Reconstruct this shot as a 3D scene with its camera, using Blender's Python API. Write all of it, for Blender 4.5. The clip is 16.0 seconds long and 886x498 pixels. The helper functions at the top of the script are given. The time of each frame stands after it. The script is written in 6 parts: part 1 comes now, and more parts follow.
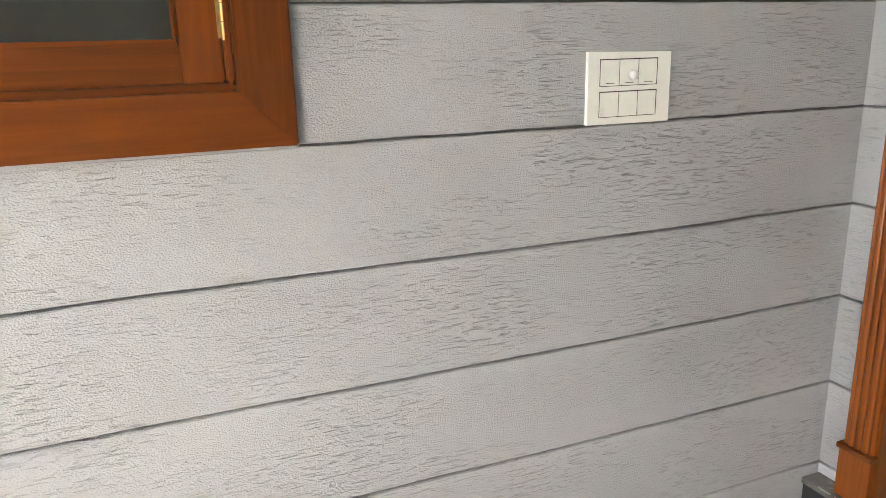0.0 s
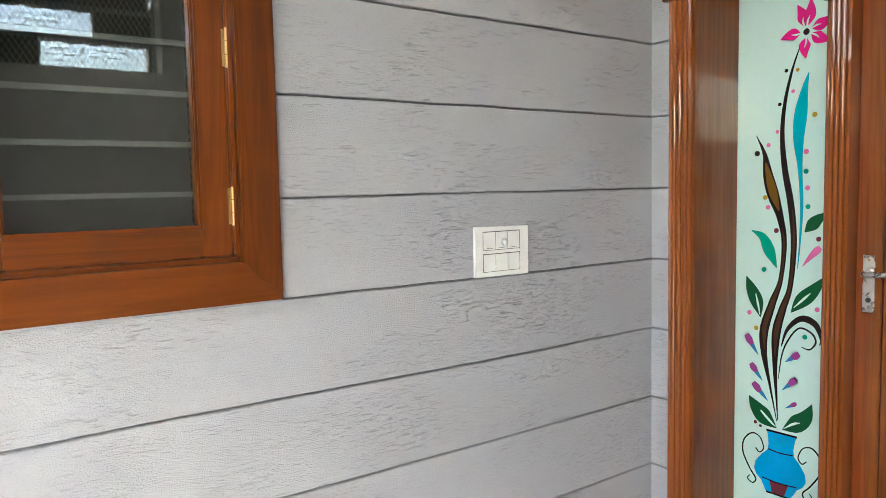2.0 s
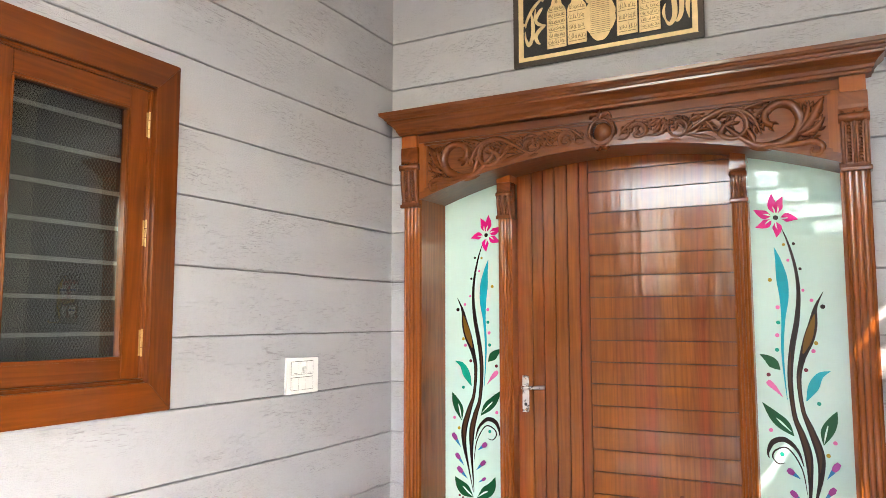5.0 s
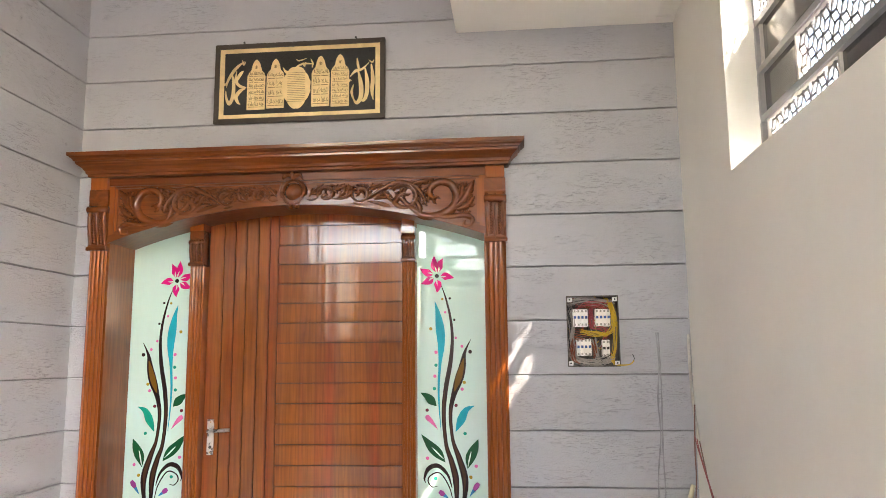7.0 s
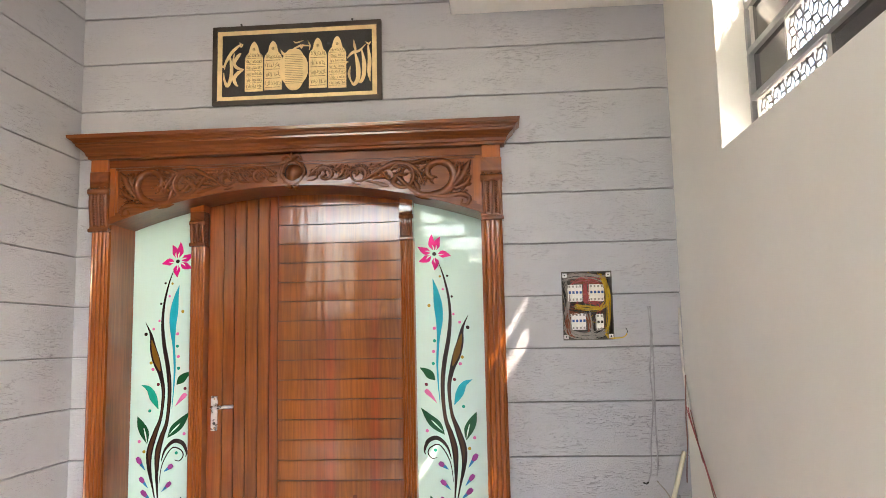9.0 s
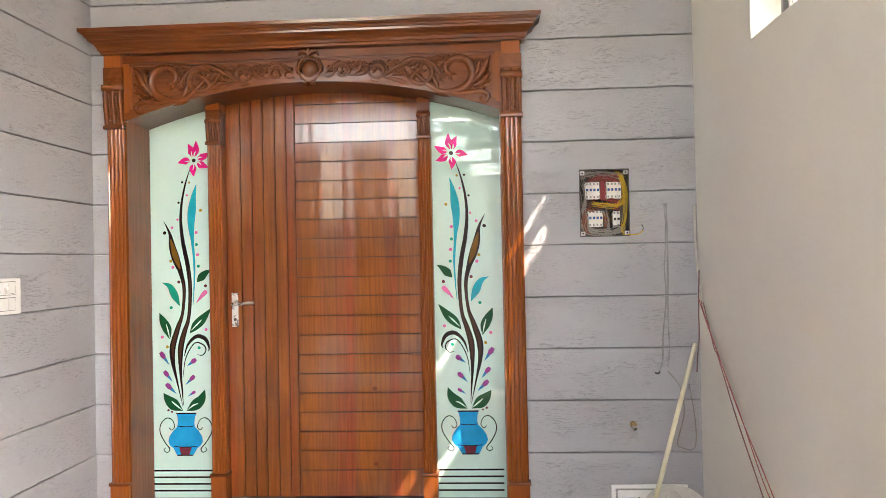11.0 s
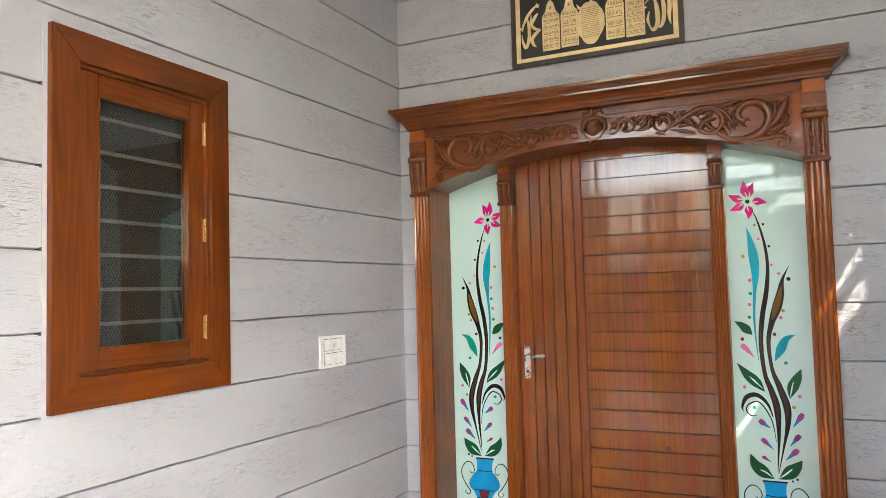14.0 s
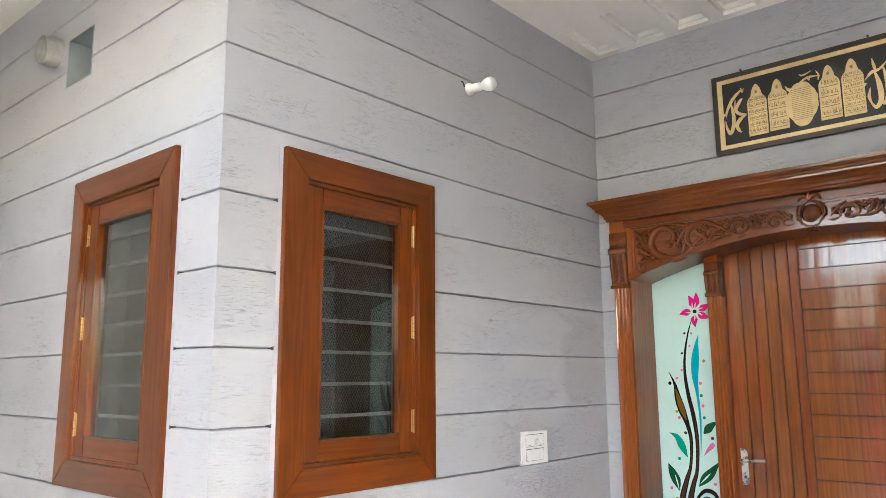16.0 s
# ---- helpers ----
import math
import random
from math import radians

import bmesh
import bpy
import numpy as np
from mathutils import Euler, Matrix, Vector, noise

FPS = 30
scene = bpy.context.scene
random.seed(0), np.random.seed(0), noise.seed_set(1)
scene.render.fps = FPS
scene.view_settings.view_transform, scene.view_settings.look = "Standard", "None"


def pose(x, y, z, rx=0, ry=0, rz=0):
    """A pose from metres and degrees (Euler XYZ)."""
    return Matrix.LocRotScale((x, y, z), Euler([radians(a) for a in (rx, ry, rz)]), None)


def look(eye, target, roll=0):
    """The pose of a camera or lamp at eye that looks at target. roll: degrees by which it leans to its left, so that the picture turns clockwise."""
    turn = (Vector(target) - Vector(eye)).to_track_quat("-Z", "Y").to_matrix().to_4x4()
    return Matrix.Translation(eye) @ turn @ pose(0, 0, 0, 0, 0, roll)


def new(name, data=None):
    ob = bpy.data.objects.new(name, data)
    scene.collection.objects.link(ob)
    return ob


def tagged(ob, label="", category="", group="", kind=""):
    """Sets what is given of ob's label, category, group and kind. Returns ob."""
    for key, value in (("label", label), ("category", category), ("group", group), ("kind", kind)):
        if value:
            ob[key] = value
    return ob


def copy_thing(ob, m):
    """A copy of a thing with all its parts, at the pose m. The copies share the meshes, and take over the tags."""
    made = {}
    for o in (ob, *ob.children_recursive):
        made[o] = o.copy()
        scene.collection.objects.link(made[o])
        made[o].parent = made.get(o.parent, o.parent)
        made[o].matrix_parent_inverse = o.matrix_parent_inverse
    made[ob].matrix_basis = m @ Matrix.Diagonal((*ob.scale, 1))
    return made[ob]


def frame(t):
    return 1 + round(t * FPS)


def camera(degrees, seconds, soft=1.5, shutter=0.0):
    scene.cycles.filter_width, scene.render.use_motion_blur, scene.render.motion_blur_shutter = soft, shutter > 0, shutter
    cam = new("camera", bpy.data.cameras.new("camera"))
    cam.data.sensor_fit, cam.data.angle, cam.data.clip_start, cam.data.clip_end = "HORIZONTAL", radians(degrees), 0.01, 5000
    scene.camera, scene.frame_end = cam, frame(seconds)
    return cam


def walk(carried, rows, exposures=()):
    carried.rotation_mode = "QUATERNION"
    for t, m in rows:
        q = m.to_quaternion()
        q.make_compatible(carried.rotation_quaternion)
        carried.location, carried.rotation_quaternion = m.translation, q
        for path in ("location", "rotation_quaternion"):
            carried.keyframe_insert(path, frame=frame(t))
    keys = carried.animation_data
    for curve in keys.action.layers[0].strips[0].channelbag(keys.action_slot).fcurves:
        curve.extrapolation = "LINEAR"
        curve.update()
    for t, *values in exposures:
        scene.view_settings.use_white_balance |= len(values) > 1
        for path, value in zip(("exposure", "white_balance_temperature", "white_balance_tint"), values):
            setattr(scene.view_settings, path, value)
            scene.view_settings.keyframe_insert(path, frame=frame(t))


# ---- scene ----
cam = camera(61.3, 16.0, soft=0.8)
PATH = [
    (0, (-0.331, -0.08, 1.342), (0.391, 1.707, 0.807), -1.4),
    (0.5, (-0.462, -0.132, 1.371), (0.371, 1.627, 0.913), -1.0),
    (1, (-0.573, -0.192, 1.385), (0.386, 1.528, 1.033), -1.0),
    (1.5, (-0.664, -0.288, 1.417), (0.408, 1.38, 1.162), -1.2),
    (2, (-0.818, -0.421, 1.431), (0.366, 1.183, 1.267), -1.2),
    (2.5, (-0.966, -0.545, 1.452), (0.304, 0.998, 1.371), -1.3),
    (3, (-1.177, -0.611, 1.456), (0.186, 0.852, 1.429), -1.3),
    (3.2, (-1.27, -0.651, 1.455), (0.128, 0.779, 1.452), -1.4),
    (5.3, (-1.969, -0.779, 1.482), (-0.16, 0.049, 1.688), -0.1),
    (5.5, (-2.027, -0.77, 1.502), (-0.181, -0.031, 1.715), -0.2),
    (6, (-2.09, -0.757, 1.511), (-0.166, -0.26, 1.74), -0.1),
    (6.5, (-2.102, -0.846, 1.5), (-0.145, -0.524, 1.762), -0.3),
    (7, (-2.155, -0.907, 1.491), (-0.185, -0.72, 1.781), -0.5),
    (7.5, (-2.208, -0.949, 1.483), (-0.235, -0.823, 1.783), -0.8),
    (8, (-2.235, -0.926, 1.499), (-0.258, -0.811, 1.782), -1.1),
    (8.5, (-2.261, -0.86, 1.495), (-0.282, -0.743, 1.762), -1.3),
    (9, (-2.245, -0.842, 1.467), (-0.264, -0.699, 1.706), -1.2),
    (9.5, (-2.232, -0.804, 1.426), (-0.248, -0.657, 1.625), -0.9),
    (9.7, (-2.242, -0.757, 1.411), (-0.254, -0.627, 1.591), -1.0),
    (11.8, (-2.304, -0.695, 1.345), (-0.315, -0.498, 1.271), -1.3),
    (12, (-2.315, -0.705, 1.374), (-0.33, -0.472, 1.287), -1.4),
    (12.5, (-2.331, -0.697, 1.4), (-0.36, -0.368, 1.321), -1.9),
    (13, (-2.321, -0.705, 1.422), (-0.386, -0.2, 1.388), -2.0),
    (13.5, (-2.312, -0.777, 1.471), (-0.443, -0.065, 1.51), -1.8),
    (14, (-2.316, -0.768, 1.506), (-0.521, 0.106, 1.62), -1.5),
    (14.5, (-2.329, -0.768, 1.529), (-0.616, 0.246, 1.714), -1.1),
    (15, (-2.347, -0.763, 1.543), (-0.713, 0.364, 1.791), -0.9),
    (15.5, (-2.355, -0.76, 1.562), (-0.791, 0.451, 1.859), -0.7),
    (16, (-2.354, -0.777, 1.568), (-0.865, 0.515, 1.904), -0.4),
]
EXPOSURES = [(0, 4.54, 7000, 6), (1.5, 4.66, 7000, 6), (2, 4.67, 6500, 6), (2.5, 4.79, 6250, 5), (3.2, 4.91, 6150, 6), (5.3, 5.16, 7000, 13), (7.5, 5.01, 7150, 15), (9.7, 5.04, 7200, 14), (12.5, 4.92, 7250, 16), (14.5, 4.75, 6550, 10), (16, 4.78, 6350, 10)]
walk(cam, [(t, look(eye, target, roll)) for t, eye, target, roll in PATH], EXPOSURES)

# ---- world, sun, exposure ----
SUN_DIR = Vector((1.0876, 1.0, -1.535)).normalized()
world = bpy.data.worlds.new("world")
scene.world = world
world.use_nodes = True
sky = world.node_tree.nodes.new("ShaderNodeTexSky")
sky.sky_type = 'NISHITA'
sky.sun_disc = False
sky.sun_elevation = math.asin(-SUN_DIR.z)
sky.sun_rotation = math.atan2(-SUN_DIR.x, -SUN_DIR.y)
sky.air_density, sky.dust_density, sky.ozone_density = 1.2, 3.0, 1.0
world.node_tree.nodes["Background"].inputs["Strength"].default_value = 0.15
world.node_tree.links.new(sky.outputs[0], world.node_tree.nodes["Background"].inputs["Color"])
sun = new("sun", bpy.data.lights.new("sun", 'SUN'))
sun.data.energy, sun.data.angle, sun.data.color = 1.75, radians(0.5), (1.0, 0.87, 0.70)
sun.matrix_world = look((-6, -6, 8), Vector((-6, -6, 8)) + SUN_DIR)


# ---- materials ----
def material(name, color, rough=0.5, metal=0.0, coat=0.0, vary=0.12, scale=6.0, stretch=(1, 1, 1), second=None,
             bump=0.0, bump_scale=80.0, spec=0.5, coat_rough=0.06, per_object=0.0, fine=0.0):
    """A Principled material whose colour wanders at two scales in world metres, with fine relief."""
    m = bpy.data.materials.new(name)
    m.use_nodes = True
    nt = m.node_tree
    n, ln = nt.nodes, nt.links
    b = n["Principled BSDF"]
    b.inputs["Metallic"].default_value = metal
    b.inputs["Specular IOR Level"].default_value = spec
    b.inputs["Coat Weight"].default_value = coat
    b.inputs["Coat Roughness"].default_value = coat_rough
    geo = n.new("ShaderNodeNewGeometry")
    mp = n.new("ShaderNodeMapping")
    mp.inputs["Scale"].default_value = stretch
    ln.new(geo.outputs["Position"], mp.inputs["Vector"])
    info = n.new("ShaderNodeObjectInfo")
    if per_object:
        sc = n.new("ShaderNodeMath")
        sc.operation = 'MULTIPLY'
        sc.inputs[1].default_value = 37.0
        ln.new(info.outputs["Random"], sc.inputs[0])
        ln.new(sc.outputs[0], mp.inputs["Location"])
    big = n.new("ShaderNodeTexNoise")
    big.inputs["Scale"].default_value = scale
    big.inputs["Detail"].default_value = 6
    big.inputs["Roughness"].default_value = 0.6
    ln.new(mp.outputs[0], big.inputs["Vector"])
    ramp = n.new("ShaderNodeValToRGB")
    lo = [c * (1 - vary) for c in color]
    hi = second or [min(1, c * (1 + vary)) for c in color]
    ramp.color_ramp.elements[0].color, ramp.color_ramp.elements[0].position = (*lo, 1), 0.32
    ramp.color_ramp.elements[1].color, ramp.color_ramp.elements[1].position = (*hi, 1), 0.70
    ln.new(big.outputs["Fac"], ramp.inputs["Fac"])
    col = ramp.outputs["Color"]
    if per_object:
        hsv = n.new("ShaderNodeHueSaturation")
        mr = n.new("ShaderNodeMapRange")
        mr.inputs["To Min"].default_value, mr.inputs["To Max"].default_value = 1 - per_object, 1 + per_object
        ln.new(info.outputs["Random"], mr.inputs["Value"])
        ln.new(mr.outputs[0], hsv.inputs["Value"])
        ln.new(col, hsv.inputs["Color"])
        col = hsv.outputs["Color"]
    ln.new(col, b.inputs["Base Color"])
    small = n.new("ShaderNodeTexNoise")
    small.inputs["Scale"].default_value = bump_scale
    small.inputs["Detail"].default_value = 4
    ln.new(mp.outputs[0], small.inputs["Vector"])
    rr = n.new("ShaderNodeMapRange")
    rr.inputs["To Min"].default_value, rr.inputs["To Max"].default_value = max(0.02, rough * 0.75), min(1, rough * 1.25)
    ln.new(big.outputs["Fac"], rr.inputs["Value"])
    ln.new(rr.outputs[0], b.inputs["Roughness"])
    if bump:
        bp = n.new("ShaderNodeBump")
        bp.inputs["Strength"].default_value = bump
        bp.inputs["Distance"].default_value = 0.002
        ln.new(small.outputs["Fac"], bp.inputs["Height"])
        ln.new(bp.outputs[0], b.inputs["Normal"])
        if coat:
            ln.new(bp.outputs[0], b.inputs["Coat Normal"])
    return m


def wood(name, stretch, dark=(0.112, 0.026, 0.004), light=(0.30, 0.076, 0.0105), rough=0.28, coat=0.7, single=True, gloss=0.045, bands=0.0):
    """Varnished teak with rings and pores running along the axis of the smallest stretch."""
    m = bpy.data.materials.new(name)
    m.use_nodes = True
    nt = m.node_tree
    n, ln = nt.nodes, nt.links
    b = n["Principled BSDF"]
    b.inputs["Coat Weight"].default_value, b.inputs["Coat Roughness"].default_value = coat, gloss
    b.inputs["Specular IOR Level"].default_value = 0.10
    b.inputs["Roughness"].default_value = rough
    geo = n.new("ShaderNodeNewGeometry")
    info = n.new("ShaderNodeObjectInfo")
    off = n.new("ShaderNodeMath")
    off.operation = 'MULTIPLY'
    off.inputs[1].default_value = 23.0 if single else 0.0
    ln.new(info.outputs["Random"], off.inputs[0])
    add = n.new("ShaderNodeVectorMath")
    add.operation = 'ADD'
    ln.new(geo.outputs["Position"], add.inputs[0])
    ln.new(off.outputs[0], add.inputs[1])
    mp = n.new("ShaderNodeMapping")
    mp.inputs["Scale"].default_value = stretch
    ln.new(add.outputs[0], mp.inputs["Vector"])
    grain = n.new("ShaderNodeTexNoise")
    grain.inputs["Scale"].default_value, grain.inputs["Detail"].default_value = 1.0, 5
    grain.inputs["Distortion"].default_value = 0.6
    ln.new(mp.outputs[0], grain.inputs["Vector"])
    rings = n.new("ShaderNodeMath")
    rings.operation = 'MULTIPLY'
    rings.inputs[1].default_value = 14.0
    ln.new(grain.outputs["Fac"], rings.inputs[0])
    ping = n.new("ShaderNodeMath")
    ping.operation = 'PINGPONG'
    ping.inputs[1].default_value = 1.0
    ln.new(rings.outputs[0], ping.inputs[0])
    pores = n.new("ShaderNodeTexNoise")
    pores.inputs["Scale"].default_value, pores.inputs["Detail"].default_value = 7.0, 3
    ln.new(mp.outputs[0], pores.inputs["Vector"])
    cloud = n.new("ShaderNodeTexNoise")
    cloud.inputs["Scale"].default_value, cloud.inputs["Detail"].default_value = 3.0, 3
    ln.new(add.outputs[0], cloud.inputs["Vector"])
    mix1 = n.new("ShaderNodeMix")
    mix1.inputs[0].default_value = 0.26
    ln.new(cloud.outputs["Fac"], mix1.inputs[2])
    ln.new(ping.outputs[0], mix1.inputs[3])
    mix2 = n.new("ShaderNodeMix")
    mix2.inputs[0].default_value = 0.18
    ln.new(mix1.outputs[0], mix2.inputs[2])
    ln.new(pores.outputs["Fac"], mix2.inputs[3])
    ramp = n.new("ShaderNodeValToRGB")
    ramp.color_ramp.elements[0].color, ramp.color_ramp.elements[0].position = (*dark, 1), 0.20
    ramp.color_ramp.elements[1].color, ramp.color_ramp.elements[1].position = (*light, 1), 0.74
    ln.new(mix2.outputs[0], ramp.inputs["Fac"])
    hsv = n.new("ShaderNodeHueSaturation")
    mr = n.new("ShaderNodeMapRange")
    mr.inputs["To Min"].default_value, mr.inputs["To Max"].default_value = (0.86, 1.12) if single else (0.97, 1.03)
    ln.new(info.outputs["Random"], mr.inputs["Value"])
    ln.new(mr.outputs[0], hsv.inputs["Value"])
    figured = ramp.outputs["Color"]
    if bands:
        # broad leaves of veneer in redder and more golden tones, and dark growth lines with a few knots
        wide = n.new("ShaderNodeMapping")
        wide.inputs["Scale"].default_value = (0.0, 6.5, 0.10)
        ln.new(geo.outputs["Position"], wide.inputs["Vector"])
        tone = n.new("ShaderNodeTexNoise")
        tone.inputs["Scale"].default_value, tone.inputs["Detail"].default_value = 1.0, 2
        ln.new(wide.outputs[0], tone.inputs["Vector"])
        tones = n.new("ShaderNodeValToRGB")
        for k, (at, c) in enumerate(((0.38, (1.0, 0.62, 0.70)), (0.50, (0.88, 0.92, 1.0)), (0.62, (1.0, 1.0, 0.45)))):
            e = tones.color_ramp.elements[k] if k < 2 else tones.color_ramp.elements.new(at)
            e.position, e.color = at, (*c, 1)
        ln.new(tone.outputs["Fac"], tones.inputs["Fac"])
        dye = n.new("ShaderNodeMix")
        dye.data_type, dye.blend_type = 'RGBA', 'MULTIPLY'
        dye.inputs[0].default_value = bands
        ln.new(figured, dye.inputs[6])
        ln.new(tones.outputs["Color"], dye.inputs[7])
        arcs = n.new("ShaderNodeMapping")
        arcs.inputs["Scale"].default_value = (0.0, 11.0, 1.5)
        ln.new(add.outputs[0], arcs.inputs["Vector"])
        knot = n.new("ShaderNodeTexWave")
        knot.wave_type, knot.bands_direction = 'BANDS', 'Y'
        knot.inputs["Scale"].default_value, knot.inputs["Distortion"].default_value = 1.3, 9.0
        knot.inputs["Detail"].default_value, knot.inputs["Detail Scale"].default_value = 2.0, 0.8
        ln.new(arcs.outputs[0], knot.inputs["Vector"])
        lines = n.new("ShaderNodeMapRange")
        for key, v in (("From Min", 0.0), ("From Max", 0.30), ("To Min", 0.24), ("To Max", 0.0)):
            lines.inputs[key].default_value = v
        ln.new(knot.outputs["Fac"], lines.inputs["Value"])
        vein = n.new("ShaderNodeMix")
        vein.data_type, vein.blend_type = 'RGBA', 'MULTIPLY'
        vein.inputs[7].default_value = (0.42, 0.36, 0.34, 1)
        ln.new(lines.outputs[0], vein.inputs[0])
        ln.new(dye.outputs[2], vein.inputs[6])
        figured = vein.outputs[2]
    ln.new(figured, hsv.inputs["Color"])
    ln.new(hsv.outputs["Color"], b.inputs["Base Color"])
    bp = n.new("ShaderNodeBump")
    bp.inputs["Strength"].default_value, bp.inputs["Distance"].default_value = 0.12, 0.0015
    ln.new(pores.outputs["Fac"], bp.inputs["Height"])
    ln.new(bp.outputs[0], b.inputs["Normal"])
    soft = n.new("ShaderNodeBump")
    soft.inputs["Strength"].default_value, soft.inputs["Distance"].default_value = 0.34, 0.005
    ln.new(grain.outputs["Fac"], soft.inputs["Height"])
    ln.new(soft.outputs[0], b.inputs["Coat Normal"])
    return m


def rustic(name, color):
    """Painted rustic plaster: short level drag marks in patches, and a sandy grain."""
    m = bpy.data.materials.new(name)
    m.use_nodes = True
    nt = m.node_tree
    n, ln = nt.nodes, nt.links
    b = n["Principled BSDF"]
    b.inputs["Roughness"].default_value = 0.78
    b.inputs["Specular IOR Level"].default_value = 0.14
    geo = n.new("ShaderNodeNewGeometry")

    def noise_at(stretch, scale, detail, rough=0.5):
        mp = n.new("ShaderNodeMapping")
        mp.inputs["Scale"].default_value = stretch
        ln.new(geo.outputs["Position"], mp.inputs["Vector"])
        t = n.new("ShaderNodeTexNoise")
        t.inputs["Scale"].default_value, t.inputs["Detail"].default_value = scale, detail
        t.inputs["Roughness"].default_value = rough
        ln.new(mp.outputs[0], t.inputs["Vector"])
        return t.outputs["Fac"]

    def ranged(value, a, c, lo=0.0, hi=1.0):
        mr = n.new("ShaderNodeMapRange")
        for key, v in (("From Min", a), ("From Max", c), ("To Min", lo), ("To Max", hi)):
            mr.inputs[key].default_value = v
        ln.new(value, mr.inputs["Value"])
        return mr.outputs[0]

    def math_node(op, a, c):
        t = n.new("ShaderNodeMath")
        t.operation = op
        for i, v in enumerate((a, c)):
            if isinstance(v, float):
                t.inputs[i].default_value = v
            else:
                ln.new(v, t.inputs[i])
        return t.outputs[0]

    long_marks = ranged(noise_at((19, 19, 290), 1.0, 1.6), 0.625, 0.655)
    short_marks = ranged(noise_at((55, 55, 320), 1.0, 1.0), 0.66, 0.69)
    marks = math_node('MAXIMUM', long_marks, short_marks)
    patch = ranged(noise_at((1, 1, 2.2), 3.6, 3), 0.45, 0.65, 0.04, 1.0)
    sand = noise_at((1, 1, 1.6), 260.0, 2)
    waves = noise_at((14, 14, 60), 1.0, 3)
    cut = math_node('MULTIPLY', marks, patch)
    height = math_node('SUBTRACT', math_node('ADD', math_node('MULTIPLY', sand, 0.72), math_node('MULTIPLY', waves, 0.15)), math_node('MULTIPLY', cut, 2.1))
    bp = n.new("ShaderNodeBump")
    bp.inputs["Strength"].default_value, bp.inputs["Distance"].default_value = 1.0, 0.0048
    ln.new(height, bp.inputs["Height"])
    ln.new(bp.outputs[0], b.inputs["Normal"])
    mix = n.new("ShaderNodeMix")
    mix.data_type = 'RGBA'
    mix.inputs[6].default_value = (*[c * 0.93 for c in color], 1)
    mix.inputs[7].default_value = (*[min(1, c * 1.06) for c in color], 1)
    ln.new(noise_at((1, 1, 1), 2.2, 5), mix.inputs[0])
    # shade in the hollows of the marks, also put into the colour
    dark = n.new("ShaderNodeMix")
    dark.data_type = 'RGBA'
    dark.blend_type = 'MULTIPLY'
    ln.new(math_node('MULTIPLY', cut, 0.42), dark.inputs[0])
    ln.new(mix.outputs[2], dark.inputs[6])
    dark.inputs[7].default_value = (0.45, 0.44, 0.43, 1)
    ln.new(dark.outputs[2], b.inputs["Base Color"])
    return m


def pane_material(name, tint):
    """Clear window glass: see-through, with a mirror gloss that grows at grazing angles."""
    m = bpy.data.materials.new(name)
    m.use_nodes = True
    nt = m.node_tree
    n, ln = nt.nodes, nt.links
    n.remove(n["Principled BSDF"])
    clear, gloss, mix, fr = n.new("ShaderNodeBsdfTransparent"), n.new("ShaderNodeBsdfGlossy"), n.new("ShaderNodeMixShader"), n.new("ShaderNodeLayerWeight")
    clear.inputs["Color"].default_value = (*tint, 1)
    gloss.inputs["Roughness"].default_value = 0.015
    fr.inputs["Blend"].default_value = 0.5
    steep = n.new("ShaderNodeMath")
    steep.operation = 'POWER'
    steep.inputs[1].default_value = 4.0
    ln.new(fr.outputs["Facing"], steep.inputs[0])
    gain = n.new("ShaderNodeMapRange")
    gain.inputs["To Min"].default_value, gain.inputs["To Max"].default_value = 0.08, 0.9
    ln.new(steep.outputs[0], gain.inputs["Value"])
    ln.new(gain.outputs[0], mix.inputs[0])
    ln.new(clear.outputs[0], mix.inputs[1])
    ln.new(gloss.outputs[0], mix.inputs[2])
    ln.new(mix.outputs[0], n["Material Output"].inputs["Surface"])
    return m


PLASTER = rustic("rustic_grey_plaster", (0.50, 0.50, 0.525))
# wall grooves: their shade is put into this darker backing colour
SHADED_GROOVE = material("shade_toned_groove_plaster", (0.26, 0.26, 0.27), 0.8, bump=0.3)
CREAM = material("cream_wall_paint", (0.81, 0.79, 0.725), 0.55, vary=0.035, scale=1.6, bump=0.12, bump_scale=160)
WHITE = material("white_ceiling_paint", (0.88, 0.855, 0.80), 0.6, vary=0.03, scale=2, bump=0.1, bump_scale=120)
TEAK_UP = wood("teak_upright", (16, 16, 0.9), dark=(0.195, 0.049, 0.008), light=(0.29, 0.076, 0.013))
TEAK_DOOR = wood("teak_veneer", (14, 14, 0.8), dark=(0.145, 0.036, 0.007), light=(0.32, 0.092, 0.018), single=False, gloss=0.11, coat=0.8, bands=0.9)
TEAK_BOARD = wood("teak_board", (13, 13, 0.8), dark=(0.140, 0.036, 0.006), light=(0.28, 0.080, 0.015), gloss=0.12, bands=0.6)
TEAK_Y = wood("teak_along_y", (16, 0.9, 16), dark=(0.082, 0.021, 0.005), light=(0.195, 0.052, 0.011), gloss=0.12, coat=0.6)
TEAK_DULL = wood("teak_reveal", (16, 16, 0.9), coat=0.5, gloss=0.05)
TEAK_CARVED = wood("teak_carved", (9, 4, 9), dark=(0.085, 0.022, 0.006), light=(0.195, 0.052, 0.012), rough=0.25, coat=0.9, gloss=0.03)
RED_UP = wood("red_teak_upright", (16, 16, 0.9), dark=(0.074, 0.017, 0.003), light=(0.185, 0.044, 0.006))
